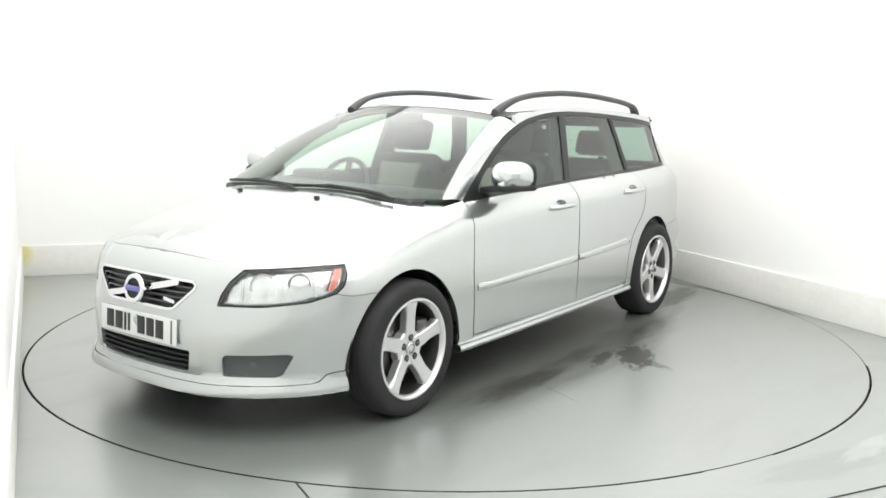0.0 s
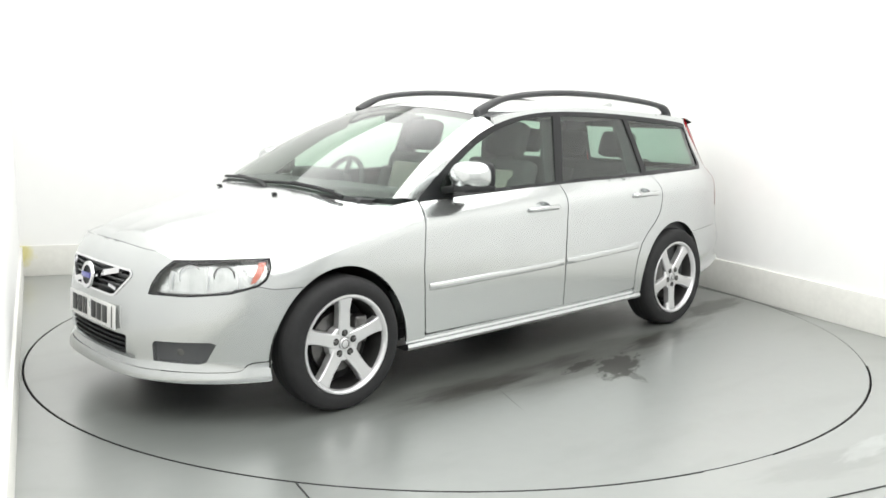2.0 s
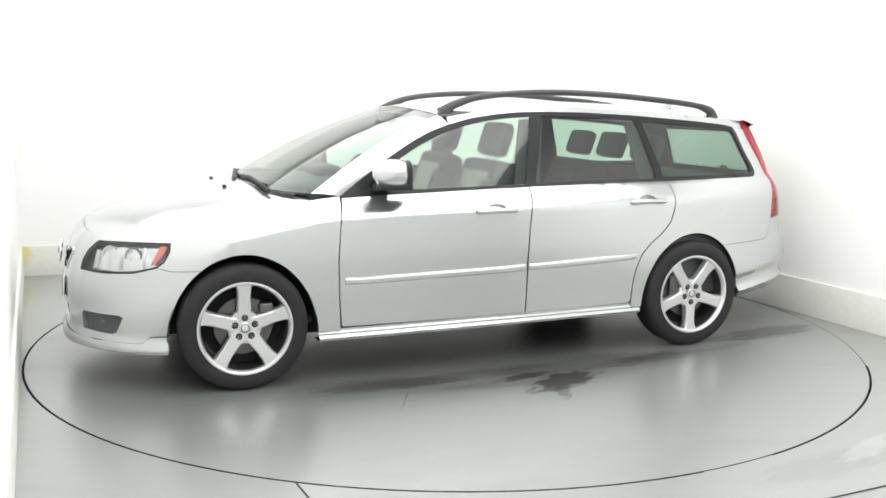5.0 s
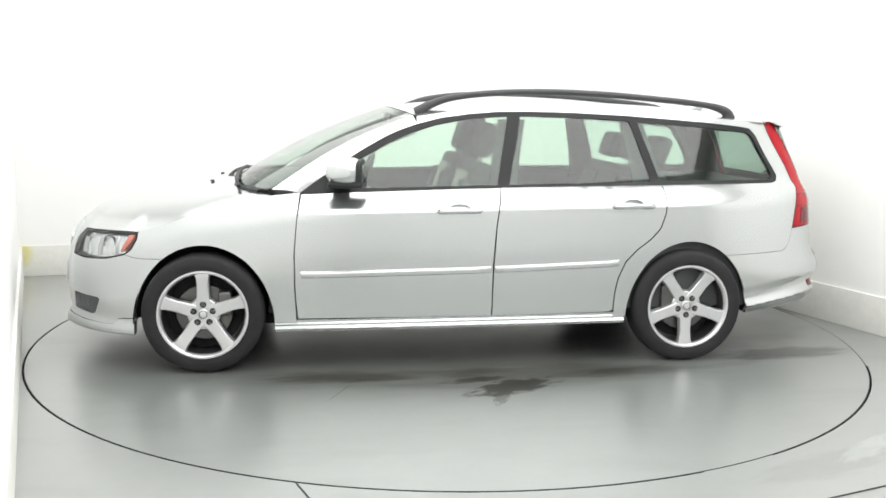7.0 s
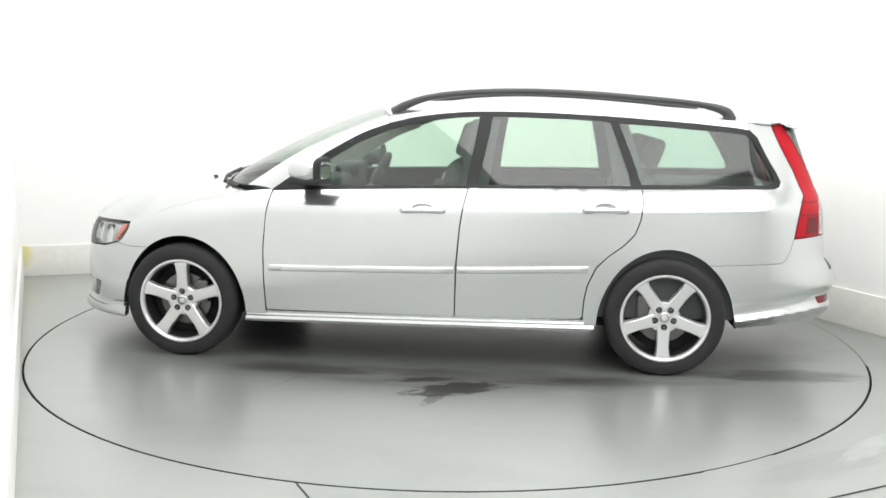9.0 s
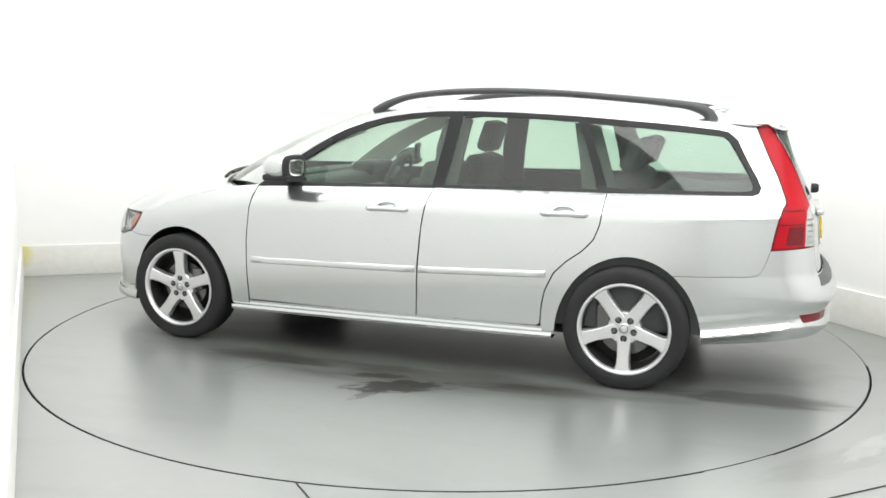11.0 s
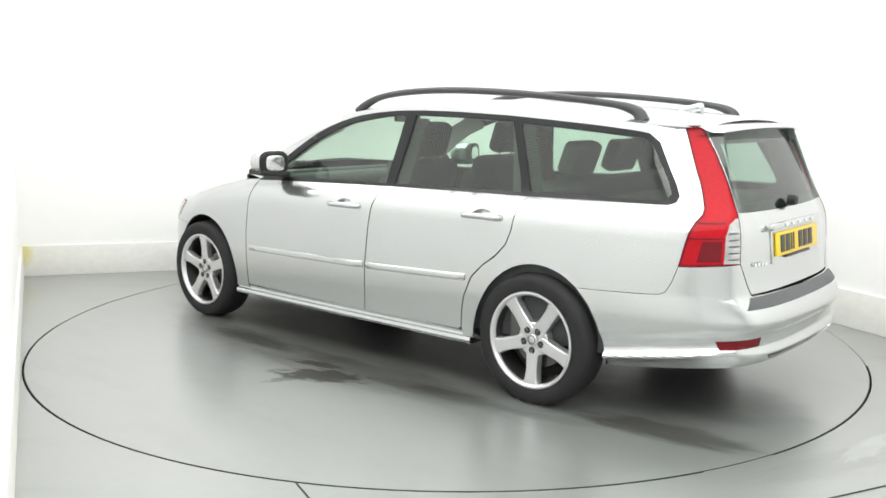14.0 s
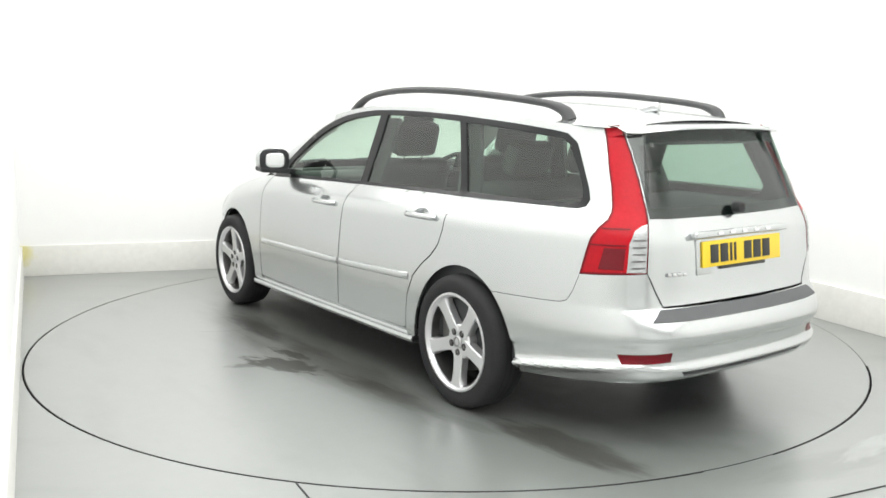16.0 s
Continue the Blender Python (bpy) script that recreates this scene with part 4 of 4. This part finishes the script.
PAIRS.append(body("pillar_lining", bm, HEADLINER, label="pale lining of the windscreen pillar"))

# roof
ROOF_MID = table([.33, .1, -.2, -.6, -1.0, -1.4, -1.8, -2.06], [1.402, 1.428, 1.444, 1.448, 1.438, 1.418, 1.385, 1.352])


def roof_pt(i, v):
    xr = -1.985 + .02 * v * v
    e0 = shell(s_at(x=.16, z=1.354), 1.354)[1]
    w = e0 * abs(v) / WS_TOP
    xf = .318 - .115 * w * w
    x = xf + (xr - xf) * i
    z = float(ROOF_EDGE(x))
    e = shell(s_at(x=x, z=z), z)
    if x < -1.72:
        k = (-1.72 - x) / .28
        e[1] = .583 - .150 * k * k
    zm = float(ROOF_MID(x))
    zz = z + (zm - z) * (1 - abs(v) ** 2.4)
    lead = max(0.0, 1 - i * 18)
    return (x, e[1] * v, zz + lead * (1.404 - .042 * min(w, 1.2) ** 2.2 - zz))


VR = np.concatenate([-np.linspace(1, 0, 13) ** .75, (np.linspace(0, 1, 13) ** .75)[1:]])
R = [[roof_pt(i, float(v)) for v in VR] for i in np.linspace(0, 1, 44)]
roof = body("roof", grid_mesh(R), label="silver roof")
body("headliner", grid_mesh([[(x, y * .96, z - .035) for x, y, z in r] for r in R], .004), HEADLINER, roof, "pale grey roof lining")
body("antenna", slab(.13, .045, .045, pose(-1.66, 0, 1.408) @ pose(0, 0, 0, 0, 12, 0), .02, 4), PAINT, roof, "small silver aerial pod")
# spoiler
sp = []
for v in np.linspace(-1, 1, 25):
    y = .495 * v
    xr = -1.965 + .02 * v * v
    zt = 1.352 - .022 * abs(v) ** 2.4
    back = -2.075 + .05 * v ** 4
    sp.append([(xr + .06, y, zt + .010), (xr, y, zt + .004), ((xr + back) / 2, y, zt - .006), (back, y, zt - .016), (back - .004, y, zt - .024), (back + .01, y, zt - .030), (xr + .02, y, zt - .040)])
for e in (sp[0], sp[-1]):
    mid = np.mean(np.array(e), axis=0)
    e[:] = [tuple(np.array(q) * .5 + mid * .5) if 2 <= i <= 5 else q for i, q in enumerate(e)]
bm = grid_mesh(sp)
bmesh.ops.recalc_face_normals(bm, faces=bm.faces)
body("roof_spoiler", bm, label="silver roof spoiler over the rear window")


def roof_rail():
    pts = smooth_line([(.185, .525, 1.370), (.10, .535, 1.415), (-.03, .545, 1.456), (-.25, .553, 1.482), (-.55, .555, 1.492), (-.9, .550, 1.482), (-1.25, .540, 1.457), (-1.45, .528, 1.438), (-1.57, .516, 1.420), (-1.645, .508, 1.392), (-1.670, .505, 1.350)], 6)
    n = len(pts)
    rad = [.018 + .010 * max(0, 1 - i / 12) + .017 * max(0, 1 - (n - 1 - i) / 14) for i in range(n)]
    ob = body("roof_rail", tube(pts, rad, 12, 1.0), RAIL, label="dark grey raised roof rail")
    PAIRS.append(ob)


roof_rail()


# ---- mirror
def oval(hx, hy, hz, m):
    """A thin plate with a rounded, nearly square outline."""
    bm = bmesh.new()
    bmesh.ops.create_uvsphere(bm, u_segments=32, v_segments=16, radius=1)
    for v in bm.verts:
        v.co = [h * math.copysign(abs(a) ** .6, a) for h, a in zip((hx, hy, hz), v.co)]
    bmesh.ops.transform(bm, matrix=m, verts=bm.verts)
    return bm


def mirror():
    bm = bmesh.new()
    bmesh.ops.create_uvsphere(bm, u_segments=32, v_segments=20, radius=1)
    for v in bm.verts:
        x, y, z = v.co
        q = lambda a, p: math.copysign(abs(a) ** p, a)
        x, y, z = q(x, .8), q(y, .72), q(z, .75)
        x = x * .122 if x > 0 else x * .068
        z *= .074 - .008 * y
        v.co = (x, y * .096, z)
    bmesh.ops.transform(bm, matrix=pose(.560, .894, 1.064) @ pose(0, 0, 0, 0, 0, -12), verts=bm.verts)
    head = body("door_mirror", bm, label="silver door mirror with black lower housing")
    body("mirror_base", slab(.180, .175, .034, pose(.572, .885, 1.001) @ pose(0, 0, 0, 4, 0, -12), .015, 4), TRIM, head, "black mirror underside")
    body("mirror_arm", slab(.09, .12, .034, pose(.605, .795, .992) @ pose(0, 0, 0, 8, 0, -10), .012, 3), TRIM, head, "black mirror arm")
    rim = oval(.018, .090, .071, pose(.503, .902, 1.063) @ pose(0, 0, 0, 0, 0, -12))
    body("mirror_frame", rim, TRIM, head, "black mirror rim")
    body("mirror_glass", oval(.003, .058, .044, pose(.484, .905, 1.063) @ pose(0, 0, 0, 0, 0, -16)), MIRROR, head, "mirror glass")
    PAIRS.append(head)


mirror()


# ---- wipers
def wiper(v0, v1):
    lift = np.array([.010, 0, .010])
    blade = [ws(.012 + .02 * math.sin(math.pi * k), v0 + (v1 - v0) * k) + lift for k in np.linspace(0, 1, 12)]
    root = ws_base(v1 + .10) + np.array([.045, 0, -.004])
    arm = [root, (root + blade[8]) / 2 + np.array([.006, 0, .010]), blade[5] + np.array([0, 0, .006])]
    w = body("wiper", tube(smooth_line(arm, 8), .010, 8), TRIM, label="black wiper arm")
    body("wiper_blade", tube(blade, .009, 6), TRIM, w, "black wiper blade")


wiper(-.80, .0)
wiper(-.06, .70)

# ---- underside and wheel wells
tray = body("underbody", slab(3.0, 1.25, .06, pose(.0, 0, .235), .01), LINER, label="dark underside of the car")
body("front_tray", slab(.62, 1.0, .05, pose(1.72, 0, .245), .01), LINER, tray)
body("rear_tray", slab(.62, 1.0, .05, pose(-1.85, 0, .33), .01), LINER, tray)
for cx, cz in (ARCH_F, ARCH_R):
    for sg in (1, -1):
        rows = []
        for a in np.linspace(1, 179, 30):
            r = ARCH + .004
            rows.append([(cx + r * math.cos(radians(a)), sg * y, cz + TALL * r * math.sin(radians(a))) for y in (.790, .70, .5)] + [(cx, sg * .5, cz)])
        body("wheel_well", grid_mesh(rows, .003), LINER, label="dark wheel arch lining")


# ---- wheels
def spoke():
    """One broad tapering spoke that points up."""
    rows = []
    for r, w, y in ((.030, .036, .006), (.060, .036, .008), (.090, .032, .010), (.150, .030, .013), (.195, .034, .018), (.212, .041, .019), (.224, .056, .018)):
        rows.append([(-w - .003, y - .040, r), (-w, y - .005, r), (-w + .005, y, r), (0, y + .001, r), (w - .005, y, r), (w, y - .005, r), (w + .003, y - .040, r)])
    return grid_mesh(rows)


WHEEL_Y = .797


def wheel(x, first):
    w = new("wheel")
    w.parent = car
    w.location = (x + OFF.x, WHEEL_Y + OFF.y, .315)
    tagged(w, "five-spoke silver alloy wheel with black tyre")
    R = .318
    prof = [(.222, .080), (.236, .092), (.262, .098), (.288, .096), (.304, .088), (.313, .074), (R, .05), (R, .0), (R, -.05), (.311, -.08), (.285, -.104), (.235, -.098), (.222, -.085)]
    part("tyre", lathe(prof, 64), RUBBER, w, "black low-profile tyre")
    for y in (-.03, 0, .03):
        part("tread_groove", lathe([(R + .0006, y - .004), (R + .0006, y + .004)], 64), LINER, w)
    rim = lathe([(.237, .088), (.234, .096), (.226, .097), (.218, .090), (.214, .072)], 64)
    rim = part("rim", rim, ALLOY, w, "silver alloy rim")
    part("rim_barrel", lathe([(.2139, .072), (.213, .068), (.205, .0), (.200, -.06), (.215, -.085)], 64), STEEL, rim, "dark inner barrel of the rim")
    for k in range(5):
        bm = spoke()
        bmesh.ops.transform(bm, matrix=Matrix.Rotation(radians(72 * k + first), 4, "Y") @ Matrix.Translation((0, .062, 0)), verts=bm.verts)
        bmesh.ops.recalc_face_normals(bm, faces=bm.faces)
        part("spoke", bm, ALLOY, w)
        a = radians(72 * k + first)
        at = Matrix.Translation((.052 * math.sin(a), .066, .052 * math.cos(a)))
        bolt = part("wheel_bolt", lathe([(0, .009), (.0075, .009), (.0095, .006), (.0095, -.004)], 12, at), STEEL, w)
        part("bolt_well", lathe([(.0095, .0050), (.0165, .0055), (.0175, .003), (.0175, -.008)], 16, at), DARK_GAP, bolt, "dark ring round the wheel bolt")
    part("hub", lathe([(.0, .062), (.034, .062), (.060, .0665), (.078, .066), (.084, .060), (.086, .02)], 40), ALLOY, w)
    part("hub_cap", lathe([(0, .076), (.022, .075), (.028, .070), (.029, .055)], 32), ALLOY, w, "silver centre cap")
    part("cap_ring", ring(.020, .0022, Matrix.Translation((0, .0756, 0)), 24, 6), STEEL, w, "grey ring on the centre cap")
    part("brake_disc", lathe([(.05, .012), (.145, .012), (.147, .006), (.147, -.012), (.05, -.012)], 48), STEEL, w, "steel brake disc")
    part("brake_back", lathe([(0, -.03), (.20, -.03)], 48), LINER, w)
    part("brake_caliper", slab(.07, .07, .13, pose(-.11 if x > 0 else .11, .02, .05), .015, 3), STEEL, w, "grey brake caliper")
    return w


wf, wr = wheel(1.325, 0), wheel(-1.325, 180)
for w, x in ((wf, 1.325), (wr, -1.325)):
    copy_thing(w, pose(x + OFF.x, OFF.y - WHEEL_Y, .315, 0, 0, 180))


# ---- cabin
def soft_box(sx, sy, sz, m, r=.04):
    return slab(sx, sy, sz, m, r, 4)


for sg in (1, -1):
    rows = []
    for z in np.linspace(.30, .965, 7):
        rows.append([shell(s_at(x=float(x), z=float(z)), float(z)) * np.array([1, sg, 1]) - np.array([0, .045 * sg, 0]) for x in np.linspace(.84, -1.92, 24)])
    body("door_lining", grid_mesh(rows, .004), CABIN, label="dark grey door lining")
body("cabin_floor", slab(2.9, 1.4, .04, pose(-.45, 0, .30), .01), CABIN, label="dark cabin floor")
dash = body("dashboard", soft_box(.42, 1.36, .22, pose(.78, 0, .86), .07), CABIN, label="dark grey dashboard")
body("dash_top", soft_box(.34, 1.30, .06, pose(.93, 0, .945) @ pose(0, 0, 0, 0, 4, 0), .02), CABIN, dash)
body("binnacle", soft_box(.16, .34, .09, pose(.62, -.37, .985), .035), CABIN, dash)
body("centre_stack", soft_box(.06, .20, .40, pose(.50, 0, .72) @ pose(0, 0, 0, 0, -25, 0), .02), STEEL, dash, "grey centre console panel")
body("console", soft_box(.80, .20, .25, pose(.05, 0, .45), .04), CABIN, dash)


SW = pose(.44, -.37, .915) @ pose(0, 0, 0, 0, -24, 0) @ pose(0, 0, 0, 0, 0, 90)
sw = body("steering_wheel", ring(.180, .016, SW), CABIN, label="dark steering wheel")
body("steering_boss", lathe([(0, .03), (.06, .028), (.08, .01), (.07, -.04)], 28, SW), CABIN, sw)
for a in (0, 180, 270):
    body("steering_spoke", slab(.13, .018, .035, SW @ Matrix.Rotation(radians(a), 4, "Y") @ pose(.11, 0, 0), .006), CABIN, sw)
body("rear_view_mirror", soft_box(.03, .22, .065, pose(.30, 0, 1.335), .012), CABIN, label="dark rear view mirror")


def seat(x, y, name="front_seat"):
    st = body(name, soft_box(.50, .50, .16, pose(x, y, .52) @ pose(0, 0, 0, 0, -6, 0), .06), SEAT_DARK, label="dark cloth seat with pale leather facing")
    body("cushion_facing", soft_box(.40, .30, .05, pose(x + .03, y, .60) @ pose(0, 0, 0, 0, -6, 0), .02), SEAT_LIGHT, st)
    m = pose(x - .26, y, .80) @ pose(0, 0, 0, 0, -18, 0)
    body("backrest", soft_box(.13, .50, .62, m, .06), SEAT_DARK, st)
    body("backrest_facing", soft_box(.05, .32, .50, m @ pose(.055, 0, -.02), .022), SEAT_LIGHT, st, "pale leather backrest facing")
    for sg in (1, -1):
        body("bolster", soft_box(.10, .09, .46, m @ pose(.06, .20 * sg, -.04), .04), SEAT_DARK, st)
        body("headrest_post", tube([m @ Vector((0, .06 * sg, .28)), m @ Vector((0, .06 * sg, .42))], .007, 8), STEEL, st)
    body("headrest", soft_box(.10, .27, .20, m @ pose(.01, 0, .435), .05), SEAT_DARK, st)


seat(.15, .37)
seat(.15, -.37)
bench = body("rear_bench", soft_box(.48, 1.26, .16, pose(-.89, 0, .55), .06), SEAT_DARK, label="dark cloth rear bench seat")
MB = pose(-1.14, 0, .80) @ pose(0, 0, 0, 0, -20, 0)
body("bench_back", soft_box(.13, 1.26, .52, MB, .06), SEAT_DARK, bench)
for y in (.40, 0, -.40):
    body("bench_headrest", soft_box(.09, .25, .17, MB @ pose(.0, y, .385), .045), SEAT_DARK, bench)
    body("bench_facing", soft_box(.05, .30, .40, MB @ pose(.055, y, -.02), .02), SEAT_DARK, bench)
body("load_cover", slab(.70, 1.16, .02, pose(-1.72, 0, .955), .006), CABIN, label="dark load compartment cover")

for ob in PAIRS:
    twin = mirrored(ob, car)
    for a, c in zip([ob, *ob.children], [twin, *twin.children]):
        c.visible_shadow = a.visible_shadow


# ---------------------------------------------------------------- what moves
def heading(t):
    """Degrees from the x axis to the car's nose: the table starts gently and then turns evenly."""
    start = ((0.0, 233.53), (0.25, 232.90), (0.5, 231.94), (0.75, 230.75), (1.0, 229.35), (1.25, 227.65))
    for a, b in start:
        if abs(t - a) < 1e-6:
            return b
    return 225.93 - 6.894 * (t - 1.5)


def motions():
    times = [0.0, 0.25, 0.5, 0.75, 1.0, 1.25] + [1.5 + 0.5 * i for i in range(30)]
    rows = [(t, pose(0, 0, 0, 0, 0, heading(t))) for t in times]
    walk(car, rows)
    walk(turntable, rows)


motions()
